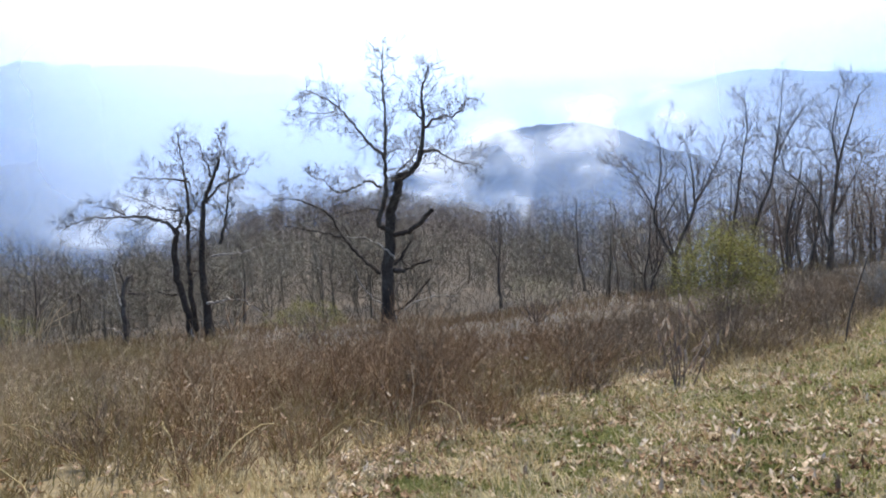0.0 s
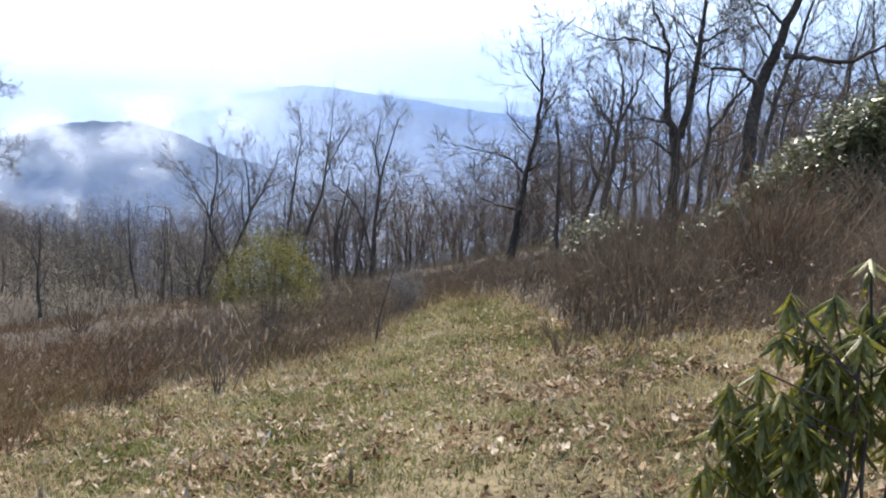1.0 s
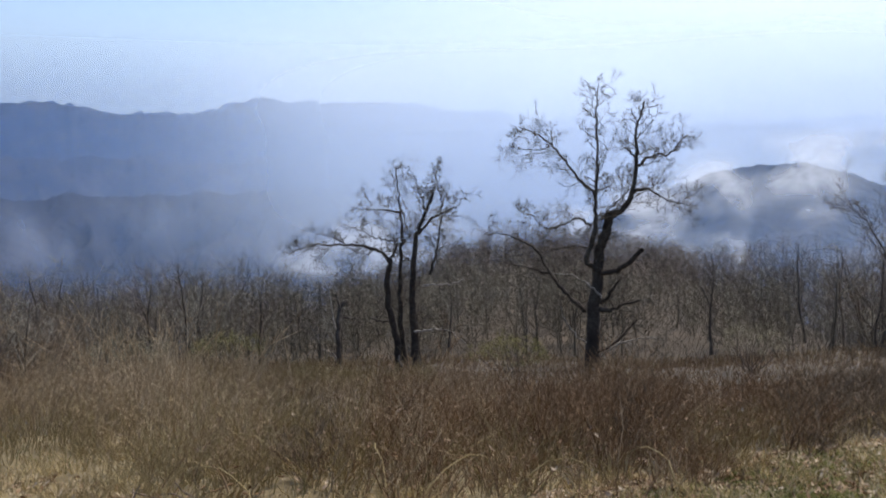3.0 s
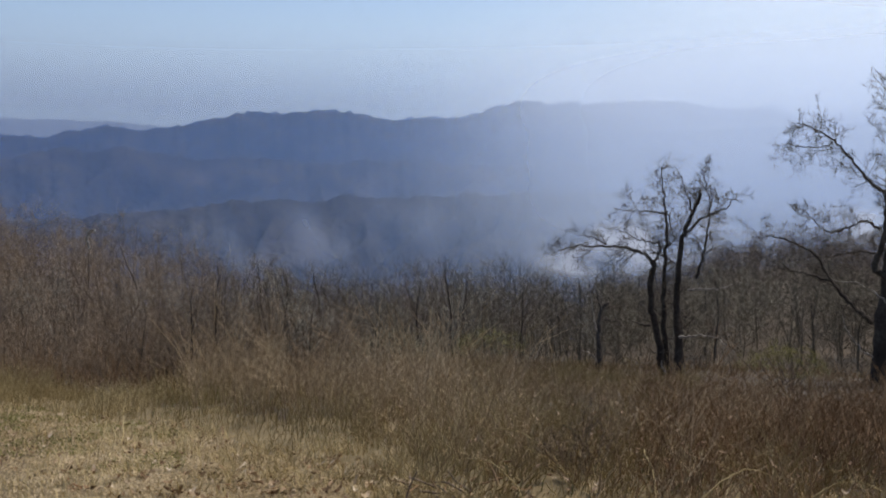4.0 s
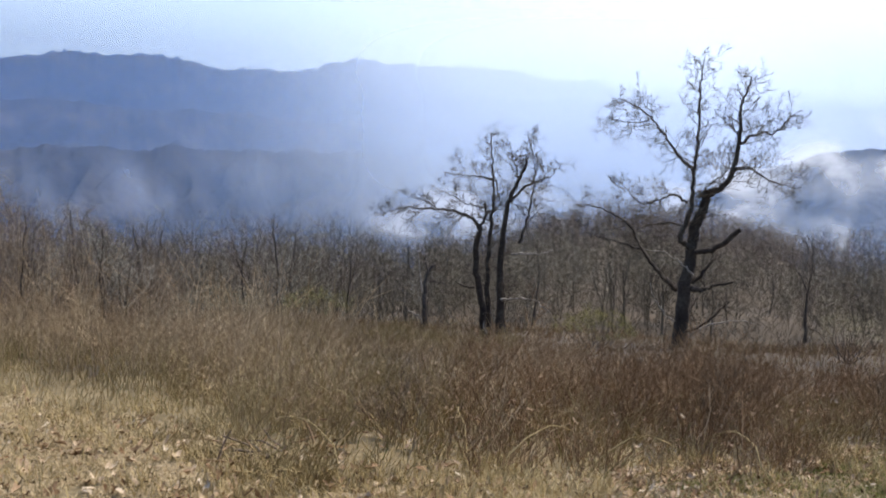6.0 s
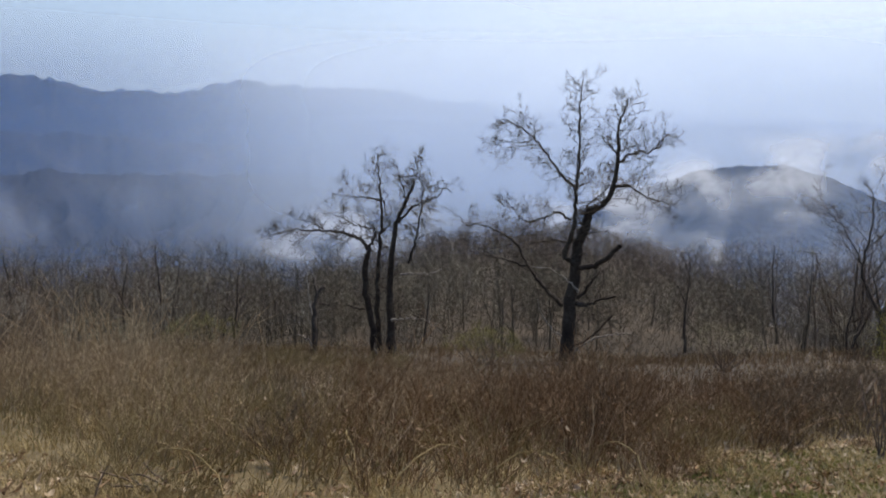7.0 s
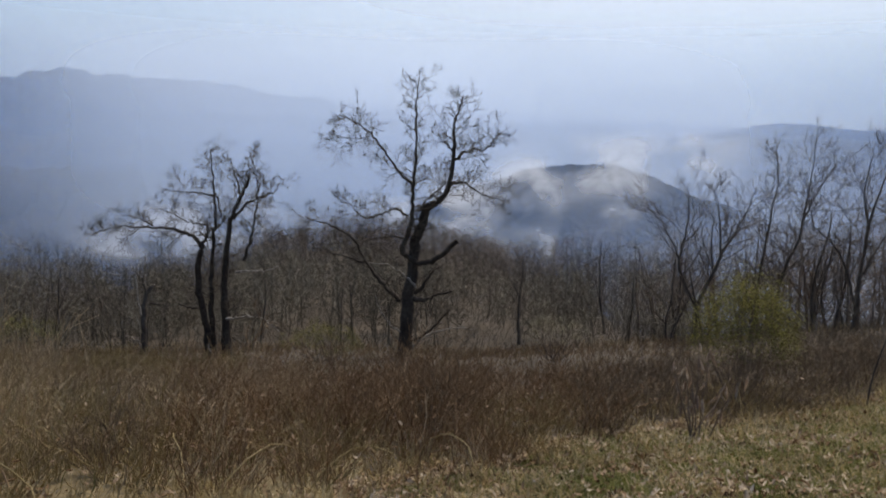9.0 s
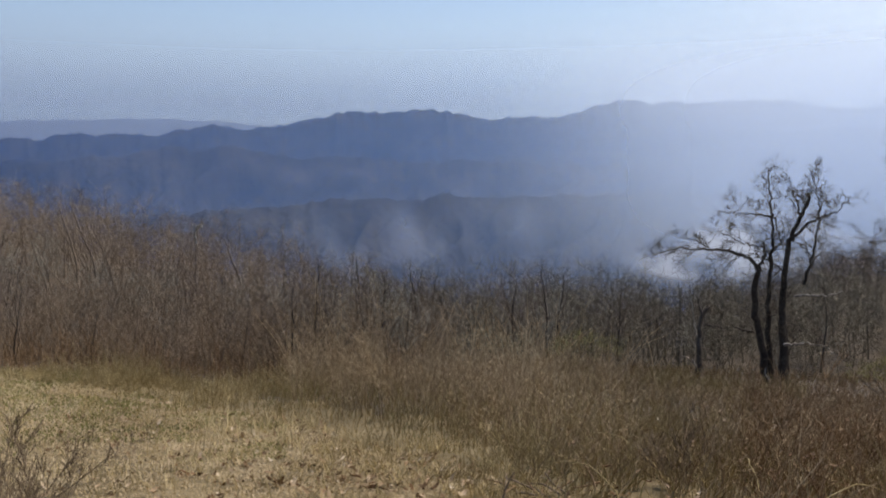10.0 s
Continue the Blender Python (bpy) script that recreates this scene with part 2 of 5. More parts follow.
FALL_NEAR, FALL_FAR = FALL_NEAR + np.radians(bend(AZ_NEAR)), FALL_FAR + np.radians(bend(AZ_FAR))


def polar(x, y):
    return np.hypot(x, y), np.degrees(np.arctan2(-np.asarray(x), y))


def ground_z(x, y):
    d, az = polar(x, y)
    z = np.interp(az, AZ_NEAR, FALL_NEAR) * np.clip(d - 1.5, 0, 43.5)
    crest = np.interp(az, AZ_FAR, CREST)
    z = z + np.interp(az, AZ_FAR, FALL_FAR) * np.clip(d - 45, 0, crest - 45) - 0.42 * np.clip(d - crest, 0, 620)
    bump = 0.03 * np.sin(1.9 * x + 0.7 * y) * np.sin(1.3 * y - 0.4 * x) + 0.02 * np.sin(4.1 * x - 1.1) * np.sin(3.7 * y + 0.6)
    return z + bump * np.clip(d / 6, 0, 1) + 0.12 * np.sin(0.33 * x + 1) * np.sin(0.27 * y) * np.clip((d - 8) / 20, 0, 1)


def place(az, d):
    a = radians(az)
    x, y = -d * math.sin(a), d * math.cos(a)
    return x, y, float(ground_z(x, y))


def polar_sheet(radii, azimuths, height):
    r, a = np.meshgrid(radii, np.radians(azimuths), indexing="ij")
    x, y = -r * np.sin(a), r * np.cos(a)
    v = np.stack([x, y, height(x, y)], -1).reshape(-1, 3)
    n, m = r.shape
    i, j = np.meshgrid(np.arange(n - 1), np.arange(m - 1), indexing="ij")
    k = i * m + j
    return v, np.stack([k, k + m, k + m + 1, k + 1], -1).reshape(-1, 4)


# The outline of the mown grass: azimuth, distance of the brush.
EDGE = (np.array([-70, -58, -50, -44, -39, -36, -34, -32, -28, -26, -23.9, -19.5, -13.7, -6.9, -2.4, 3, 8, 16, 24, 30, 34, 41, 50, 59, 66, 69, 72, 80]),
        np.array([8.3, 8.4, 8.5, 8.8, 9.0, 10, 12.5, 16, 17.5, 15.5, 12.3, 11.0, 10.2, 9.2, 7.5, 6.7, 6.1, 6.3, 6.2, 6.6, 8.6, 10.3, 15.7, 22, 28.0, 34, 60, 62]))
radii = np.concatenate([[0.02], np.arange(0.4, 14, 0.35), np.geomspace(14, 900, 70), np.geomspace(1000, 4800, 8)])
sheet_v, sheet_f = polar_sheet(radii, np.linspace(-180, 180, 721), ground_z)
ground_mesh = fast_mesh("ground", sheet_v, sheet_f, smooth=True)
ground_mesh.materials.append(SOIL), ground_mesh.materials.append(LITTER)
mid = sheet_v[sheet_f].mean(1)
dist, azim = polar(mid[:, 0], mid[:, 1])
rough_edge = 0.5 * np.sin(2.3 * mid[:, 0]) * np.sin(1.9 * mid[:, 1])
ground_mesh.polygons.foreach_set("material_index", (dist > np.interp(azim, *EDGE) + 0.8 + rough_edge + np.interp(azim, [4, 12, 60, 70], [0, 5, 4, 0])).astype(np.int32))
ground = piece("ground", ground_mesh, SOIL)
tagged(ground, "grassy hillside of dry soil falling to a wooded valley", "ground", kind="structure")


# ---- far ridges ----
def ridge(name, label, r, depth, profile, foot, folds, seed, el_jitter=0.05):
    """A wooded ridge: crest heights in degrees above eye level by azimuth, with spurs and hollows on its near slope."""
    rng = np.random.default_rng(seed)
    pa, pe = np.array([p[0] for p in profile], float), np.array([p[1] for p in profile], float)
    az = np.arange(pa.min(), pa.max() + 0.01, 0.2)
    order = np.argsort(pa)
    el = np.interp(az, pa[order], pe[order]) + bend(az)
    el = np.convolve(np.pad(el, 3, mode="edge"), np.ones(7) / 7, "valid")
    el = el + np.array([2.2 * el_jitter * noise.fractal((p * 0.45, seed, 0.5), 0.6, 2.2, 6) for p in az]) + rng.normal(0, el_jitter * 0.12, len(az))
    s = np.concatenate([np.linspace(-1, 0, 26), [0.15, 0.5]])
    rr = r + s * depth
    zc = EYE + r * np.tan(np.radians(el))
    zf = EYE + (r - depth) * math.tan(radians(foot))
    S, A = np.meshgrid(s, az, indexing="ij")
    prof = np.where(S < 0, 1 - np.abs(S) ** 1.15, 1 - S * 1.2)
    wave = np.array([[0.9 * noise.fractal((p * 0.22 + 2.2 * q, q * 2.6 + 0.2 * p, seed), 0.9, 2.1, 5) + 0.5 - 1.1 * abs(noise.noise((p * 0.4 + 3.5 * q, q * 2.0 - 0.2 * p, seed + 9.0))) for p in az] for q in s])
    wave = np.clip(wave - 0.4, -1.2, 0.22)
    z = zf + (zc[None, :] - zf) * prof + folds * wave * np.clip(-S * 2.5, 0, 1) * np.clip((1 + S) * 3, 0, 1)
    z += rng.normal(0, folds * 0.012, z.shape) * (S < -0.02)
    R, a2 = rr[:, None], np.radians(A)
    v = np.stack([-R * np.sin(a2), R * np.cos(a2), z], -1).reshape(-1, 3)
    n, m = S.shape
    i, j = np.meshgrid(np.arange(n - 1), np.arange(m - 1), indexing="ij")
    k = i * m + j
    ob = piece(name, fast_mesh(name, v, np.stack([k, k + m, k + m + 1, k + 1], -1).reshape(-1, 4), smooth=True), FOREST)
    return tagged(ob, label, "mountain", kind="structure")


ridge("backdrop_horizon", "pale blue far mountain range on the horizon", 4550, 300,
      [(95, 1.9), (80, 2.3), (70, 2.45), (65.9, 2.6), (58, 2.8), (52, 2.9), (47, 2.6), (40, 2.2), (10, 2.0), (2, 2.3), (-5.8, 1.85), (-12, 1.5), (-30, 1.0), (-60, 0.5)], -2, 4, 3, 0.05)
ridge("backdrop_main_mountain", "long blue wooded mountain with a knobbed crest", 3700, 900,
      [(95, -1.0), (80, -0.4), (72, 0.2), (68.4, 0.66), (65.5, 1.2), (62.8, 1.67), (61, 1.75), (59.6, 1.77), (57, 1.95), (54, 2.1), (51.6, 2.25), (50.2, 2.6), (48.4, 2.35), (46.5, 2.4), (44.8, 2.85),
       (42.7, 3.42), (40.5, 3.45), (38.4, 3.6), (35.7, 3.45), (33.5, 3.0), (31, 3.05), (28, 3.05), (26.5, 3.45), (24.8, 3.7), (20, 3.6), (15.2, 3.4), (9.8, 2.6), (4, 1.9), (-6, 1.3), (-14, 0.6)], -4.5, 95, 5, 0.17)
ridge("backdrop_middle_ridge", "dark blue wooded ridge below the mountain", 2500, 600,
      [(95, -2.0), (75, -0.9), (66, -0.3), (60, 0.4), (54, 0.9), (49.4, 1.3), (45, 0.7), (38.8, 0.35), (33, 0.2), (26, -0.2), (18, -0.1), (10, -0.6), (0, -1.2), (-8, -2)], -6, 70, 8, 0.12)
ridge("backdrop_valley_spurs", "deep blue wooded spurs above the valley", 1500, 420,
      [(80, -3.4), (66, -3.0), (58, -3.0), (52, -2.8), (49.6, -2.6), (46, -2.5), (42.4, -1.95), (38, -2.2), (35.3, -2.0), (29, -2.1), (22, -2.0), (14, -2.4), (8, -3.2), (0, -4.2)], -9, 42, 12, 0.12)
ridge("backdrop_right_ridge", "hazy blue wooded ridge behind the smoking hill", 2700, 700,
      [(4, -2.0), (-1, -1.1), (-5, -0.5), (-8, -0.1), (-10.4, 0.2), (-13, 0.75), (-15.4, 1.0), (-18, 0.9), (-22, 0.7), (-26, 0.4), (-30, -0.1), (-36, -1.0), (-45, -1.5), (-60, -2)], -6, 45, 15, 0.08)
ridge("backdrop_right_crest", "pale blue wooded crest behind a ridge", 3600, 500,
      [(-8, 0.0), (-12, 0.7), (-15.4, 1.15), (-17.5, 1.5), (-19.8, 1.6), (-22, 1.35), (-24, 1.1), (-28, 0.6), (-33, 0.0), (-38, -0.5), (-50, -1)], -4, 10, 18, 0.06)
ridge("backdrop_smoking_hill", "dome-shaped wooded hill with smoke rising from it", 900, 330,
      [(8, -7), (5, -4.9), (2, -3.5), (-1, -2.3), (-4, -1.3), (-7, -0.9), (-9.5, -1.1), (-11.5, -1.75), (-14, -2.8), (-18, -4.2), (-25, -5.2), (-40, -6)], -10, 11, 21, 0.09)


# ---- haze and smoke ----
def smoke_sheet(name, label, r, az0, az1, el0, el1, material, billow=0.03, seed=0, category="smoke", lean=0.0):
    """A drifting bank of smoke or a sheet of haze: a billowing sheet between two azimuths and two heights in degrees;
    lean: how far its top hangs over towards the valley, to catch more sun.
    """
    rng = np.random.default_rng(seed)
    nu, nv = max(12, int(abs(az1 - az0) * 1.2)), 14
    U, W = np.meshgrid(np.linspace(0, 1, nu), np.linspace(0, 1, nv), indexing="ij")
    az = np.radians(az0 + (az1 - az0) * U)
    el = np.radians(el0 + (el1 - el0) * W + bend(az0 + (az1 - az0) * U))
    R = r * (1 - lean * (W - 0.5) + billow * (np.sin(9 * U + rng.uniform(0, 6)) * np.sin(5 * W + rng.uniform(0, 6)) + 0.5 * np.sin(23 * U + 7 * W)))
    v = np.stack([-R * np.sin(az), R * np.cos(az), EYE + R * np.tan(el)], -1).reshape(-1, 3)
    i, j = np.meshgrid(np.arange(nu - 1), np.arange(nv - 1), indexing="ij")
    k = i * nv + j
    f = np.stack([k, k + nv, k + nv + 1, k + 1], -1).reshape(-1, 4)
    me = fast_mesh(name, v, f, smooth=True)
    uv = me.uv_layers.new(name="UVMap")
    co = np.stack([U.ravel(), W.ravel()], -1)[f.ravel()]
    uv.data.foreach_set("uv", co.astype(np.float32).ravel())
    ob = piece(name, me, material)
    return tagged(ob, label, category, kind="stuff")


# Tints of the sheets that stand in for the haze of distance.
HAZE_TINT = (0.28, 0.48, 0.88)
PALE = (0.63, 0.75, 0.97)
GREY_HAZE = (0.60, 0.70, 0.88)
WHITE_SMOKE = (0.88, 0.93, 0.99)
# Haze painted as tinted see-through sheets; the farthest one also emits light.
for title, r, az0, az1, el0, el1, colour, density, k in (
        ("pale glowing haze sheet before the far range", 4200, 110, -80, -10, 14, PALE, 0.82, 1),
        ("blue-tinted haze sheet over the main mountain", 2790, 110, -80, -4, 9, HAZE_TINT, 0.3, 2),
        ("blue-tinted haze sheet before the middle ridge", 1880, 110, -80, -14, 12, HAZE_TINT, 0.36, 3),
        ("blue-tinted haze sheet before the smoking hill", 540, 110, -80, -26, 15, HAZE_TINT, 0.32, 8),
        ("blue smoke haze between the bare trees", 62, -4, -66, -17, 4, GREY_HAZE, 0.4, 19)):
    smoke_sheet("haze", title, r, az0, az1, el0, el1, smoke_mat("tinted_haze_veil", colour, density, 1.5, 0.02 if az0 > 60 else 0.4, 0.5, -0.5, glow=0.92 if r > 4000 else 0.0), 0.004, k, "haze")
BANK = smoke_mat("bank_smoke", (0.68, 0.81, 1.0), 0.56, 1.5, 0.42, 0.42, -0.5, (1.5, 1, 1), 0.3)
smoke_sheet("smoke_bank", "broad bank of pale wildfire smoke across the valley", 1030, 40, -30, -11, 12, BANK, 0.012, 4, lean=0.26)
smoke_sheet("smoke_bank", "second bank of pale wildfire smoke before the first", 955, 36, -33, -11, 12, BANK, 0.012, 6, lean=0.26)
# White veil added to brighten the sky, leaning to catch the sun.
smoke_sheet("smoke_bank", "high smoke veil added to whiten the sky above the valley", 2200, 34, -66, 1.5, 40, smoke_mat("sky_whitening_smoke", (0.97, 0.98, 1.0), 0.6, 1.2, 0.42, 0.3, -0.5, (1.2, 1, 1), 0.2), 0.004, 10, lean=0.48)
# Where the smoke rises: azimuth, height in degrees, half widths, strength.
A0, A1, E0, E1 = 29.0, -19.0, -11.0, 1.6
FIRES = [(19.8, -6.4, 2.6, 0.6, 1.0), (17.0, -5.2, 4.5, 1.3, 0.45), (-9.5, -4.1, 0.9, 0.45, 0.75), (-9.9, -2.2, 0.9, 1.0, 0.5), (-7.9, -1.6, 1.7, 1.2, 0.45), (-8.6, 0.6, 2.4, 1.4, 0.15),
         (-5.1, -6.1, 0.35, 0.8, 0.6), (-4.3, -4.4, 1.0, 1.2, 0.45), (-3.4, -2.4, 1.6, 1.6, 0.5), (-1.2, -7.3, 1.3, 1.1, 0.55), (1.2, -4.2, 3.2, 1.6, 0.6), (2.6, -6.0, 1.2, 0.5, 0.6), (-13.2, -0.2, 2.4, 1.4, 0.45)]
smoke_sheet("smoke_plume", "white smoke pooled in the valley and rising from the wooded hill", 505, A0, A1, E0, E1,
            smoke_mat("rising_smoke", WHITE_SMOKE, 0.6, 9.0, 0.06, 0.1, 0.3, (1.6, 0.55, 1), 0.35, puffs=[((A0 - az) / (A0 - A1), (el - E0) / (E1 - E0), w / (A0 - A1), h / (E1 - E0), 1.5 * k) for az, el, w, h, k in FIRES]), 0.004, 11, lean=0.05)
smoke_sheet("smoke_plume", "thin blue smoke columns rising from the valley", 900, 52, 24, -8, -0.8, smoke_mat("thin_rising_smoke", PALE, 0.4, 3.0, 0.5, 0.5, 0.34, (3.6, 0.25, 1), 0.15), 0.01, 16)
smoke_sheet("smoke_plume", "thin smoke seeping between bare trees", 140, -20, -30, -10, -4.4, smoke_mat("torn_smoke", WHITE_SMOKE, 0.6, 3.0, 0.5, 0.5, 0.28, (1.2, 0.7, 1), 0.3), 0.01, 17)


# ---- bare trees ----
class Wood:
    """Collects the tubes of one tree by the part they belong to."""

    def __init__(self, seed):
        self.rng = np.random.default_rng(seed)
        self.parts = {}

    def add(self, key, pts, radii, sides):
        m = len(pts)
        self.parts.setdefault(key, {}).setdefault((m, sides), []).append((pts, radii))

    def mesh(self, key, name):
        chunks = [tubes([p for p, _ in l], [r for _, r in l], s) for (m, s), l in self.parts[key].items()]
        return fast_mesh(name, *joined(chunks), smooth=True)


def unit(v):
    return v / (np.linalg.norm(v) + 1e-9)


def wander(rng, p, d, length, m, wig, lift):
    """A crooked line of m points from p along d."""
    pts, d = [np.array(p, float)], unit(np.array(d, float))
    for _ in range(m - 1):
        d = unit(d + rng.normal(0, wig, 3) + np.array([0, 0, lift]))
        pts.append(pts[-1] + d * length / (m - 1))
    return np.array(pts)


def sprout(w, key, pts, radii, level, levels, n, reach, wig=0.1, lift=0.05, start=0.25, spread=1.0, fine=0.011, kids=5):
    """Branches off a limb, and twigs off those."""
    rng, m = w.rng, len(pts)
    for k in range(n):
        u = start + (1 - start) * (k + rng.uniform(0.1, 0.9)) / n
        i = min(int(u * (m - 1)), m - 2)
        f = u * (m - 1) - i
        p = pts[i] * (1 - f) + pts[i + 1] * f
        t = unit(pts[i + 1] - pts[i])
        side = unit(np.cross(t, rng.normal(0, 1, 3)))
        d = unit(t * rng.uniform(0.2, 0.8) + side * spread + np.array([0, 0, 0.12]))
        L = reach * rng.uniform(0.45, 1.15) * (1.15 - 0.4 * u)
        r = min(max(0.42 * (radii[i] * (1 - f) + radii[i + 1] * f) * rng.uniform(0.6, 1.0), fine), 3.2 * fine / level)
        mm = (5, 3, 3)[min(level, 3) - 1]
        q = wander(rng, p, d, L, mm, wig, lift)
        rad = np.linspace(r, max(r * 0.45, fine * 0.55), mm)
        w.add(key, q, rad, 3)
        if level < levels:
            sprout(w, key, q, rad, level + 1, levels, kids + rng.integers(-1, 2), L * 0.58, wig, lift, 0.15, 0.8 * spread, fine, kids)


def smooth_line(ctrl, m):
    ctrl = np.array(ctrl, float)
    s = np.linspace(0, len(ctrl) - 1, m)
    i = np.clip(s.astype(int), 0, len(ctrl) - 2)
    f = (s - i)[:, None]
    p0, p1, p2, p3 = ctrl[np.maximum(i - 1, 0)], ctrl[i], ctrl[i + 1], ctrl[np.minimum(i + 2, len(ctrl) - 1)]
    return 0.5 * (2 * p1 + (p2 - p0) * f + (2 * p0 - 5 * p1 + 4 * p2 - p3) * f ** 2 + (3 * p1 - p0 - 3 * p2 + p3) * f ** 3)


def shaped_tree(name, label, at, stems, seed, bark, twig, levels=3, sprouts=7, reach=1.6, group="", facing=0.0, fine=0.009, wig=0.2, lift=0.04, spread=1.0, kids=4):
    """A tree from its main stems. A stem: (part name, base radius, tip radius, sprouts scale, points (across, up) or (across, away, up) in metres)."""
    w = Wood(seed)
    rng = w.rng
    root = thing(name, label, "tree", at, facing, group)
    for k, (key, r0, r1, dens, pts) in enumerate(stems):
        ctrl, drift = [], 0.0
        bias = rng.normal(0, 0.22)
        for c in pts:
            if len(c) == 3:
                ctrl.append(c)
            else:
                drift += bias
                ctrl.append((c[0], drift if k else 0.0, c[1]))
        m = 5 * (len(ctrl) - 1) + 1
        line = smooth_line(ctrl, m)
        if dens > 0.6:
            line = smooth_line(line[:max(4, int(m * 0.95))], m)
        line[1:-1] += rng.normal(0, 0.025, (m - 2, 3))
        length = np.linalg.norm(np.diff(line, axis=0), axis=1).sum()
        rad = r0 + (r1 - r0) * np.linspace(0, 1, m) ** 0.7
        if k == 0:
            rad = rad * (1 + 0.55 * np.exp(-np.arange(m) * 1.1))
            line[0, 2] -= 0.4
        part_key = (key, k)
        w.add(part_key, line, rad, 10 if r0 > 0.1 else 6)
        piece(key, w.mesh(part_key, key), DEADWOOD if key.startswith("bleached") else bark, root)
        if dens > 0:
            sprout(w, "crown", line, rad, 1, levels, max(3, int(sprouts * dens * length / 1.5)), reach, wig, lift, 0.2, spread, fine, kids)
    if "crown" in w.parts:
        piece("crown", w.mesh("crown", "crown"), twig, root)
    return root


def random_tree(name, label, seed, height, r0, bark, twig, levels=3, forks=3, sprouts=6, lean=0.05, group="", low=0.3, spread=1.0, fine=0.0085):
    """An ordinary leafless forest tree at the origin: a trunk that forks into limbs."""
    w = Wood(seed)
    rng = w.rng
    root = thing(name, label, "tree", group=group)
    trunk = wander(rng, (0, 0, -0.3), (rng.normal(0, lean), rng.normal(0, lean), 1), height * rng.uniform(0.8, 0.95), 10, 0.11, 0.06)
    rad = r0 * np.linspace(1, 0.18, 10) ** 0.9
    rad[0] *= 1.4
    w.add("trunk", trunk, rad, 8)
    piece("trunk", w.mesh("trunk", "trunk"), bark, root)
    for k in range(forks):
        u = rng.uniform(low, 0.7)
        i = int(u * 9)
        a = rng.uniform(0, 6.28)
        limb = wander(rng, trunk[i], (math.cos(a) * 0.8 * spread, math.sin(a) * 0.8 * spread, 1), height * (1 - u) * rng.uniform(0.6, 0.95), 8, 0.13, 0.06)
        lr = rad[i] * 0.62 * np.linspace(1, 0.2, 8)
        w.add("crown", limb, lr, 5)
        sprout(w, "crown", limb, lr, 1, levels, sprouts + 2, height * 0.17, start=0.2, fine=fine, kids=5)
    sprout(w, "crown", trunk, rad, 1, levels, sprouts + 7, height * 0.17, start=max(low, 0.3), fine=fine, kids=5)
    piece("crown", w.mesh("crown", "crown"), twig, root)
    return root


def at_tree(az, d):
    x, y, z = place(az, d)
    return (x, y, z), az


def lines(scale, x0, y0, rows):
    """Stems given on a drawing grid: scale in metres a step, foot of the tree at (x0, y0), y down."""
    return [(key, r0, r1, dens, [((x - x0) * scale, max(0.0, (y0 - y) * scale)) for x, y in pts]) for key, r0, r1, dens, pts in rows]


# The old oak standing alone on the slope.
pos, face = at_tree(3.92, 35.5)
shaped_tree("oak_tree", "old gnarled leafless oak with dark bark and a broken limb", pos, lines(0.01213, 370, 1008, [
    ("trunk", 0.30, 0.17, 0.25, [(370, 1008), (372, 880), (378, 800), (392, 700), (398, 620), (420, 560), (430, 515)]),
    ("limb", 0.16, 0.025, 1.0, [(430, 515), (470, 495), (505, 430), (515, 330), (512, 250), (530, 195), (544, 140)]),
    ("limb", 0.14, 0.02, 1.0, [(392, 690), (355, 650), (375, 590), (384, 520), (382, 440), (392, 340), (388, 230), (392, 140), (404, 75)]),
    ("limb", 0.08, 0.015, 1.1, [(380, 445), (340, 405), (290, 340), (240, 280), (175, 240), (125, 220)]),
    ("limb", 0.03, 0.01, 1.0, [(240, 290), (200, 305), (150, 295), (115, 290)]),
    ("limb", 0.07, 0.015, 1.2, [(512, 370), (545, 335), (610, 325), (640, 290), (670, 260)]),
    ("limb", 0.07, 0.012, 1.2, [(505, 437), (550, 435), (600, 465), (655, 485), (725, 490)]),
    ("limb", 0.05, 0.012, 1.0, [(510, 340), (490, 310), (460, 295)]),
    ("limb", 0.06, 0.012, 1.2, [(370, 545), (330, 520), (290, 535), (240, 550), (190, 510), (165, 470)]),
    ("limb", 0.05, 0.012, 0.8, [(405, 530), (440, 480), (490, 440), (480, 380)]),
    ("broken_limb", 0.11, 0.085, 0.0, [(405, 695), (450, 680), (490, 650), (522, 613)]),
    ("limb", 0.12, 0.04, 0.5, [(395, 815), (430, 820), (465, 800), (520, 787)]),
    ("limb", 0.10, 0.05, 0.3, [(398, 800), (430, 765), (455, 725)]),
    ("limb", 0.11, 0.014, 0.5, [(352, 828), (310, 795), (265, 750), (230, 705), (190, 640), (140, 610), (60, 585), (0, 590)]),
    ("limb", 0.045, 0.01, 0.6, [(230, 700), (170, 685), (110, 675), (40, 665)]),
    ("bleached_limb", 0.05, 0.012, 0.2, [(400, 775), (360, 730), (310, 700), (250, 690)]),
    ("limb", 0.035, 0.01, 0.8, [(365, 620), (310, 618), (250, 632), (210, 630)]),
    ("limb", 0.05, 0.03, 0.3, [(383, 960), (430, 930), (470, 890), (510, 840)]),
    ("bleached_limb", 0.05, 0.02, 0.1, [(385, 985), (440, 940), (500, 920), (550, 914), (595, 918)]),
    ("bleached_limb", 0.035, 0.015, 0.1, [(360, 930), (320, 900), (285, 850), (270, 800)]),
]), 11, BARK_OAK, TWIG_OAK, 3, 10, 1.2, facing=face, fine=0.0075, wig=0.16, kids=5)

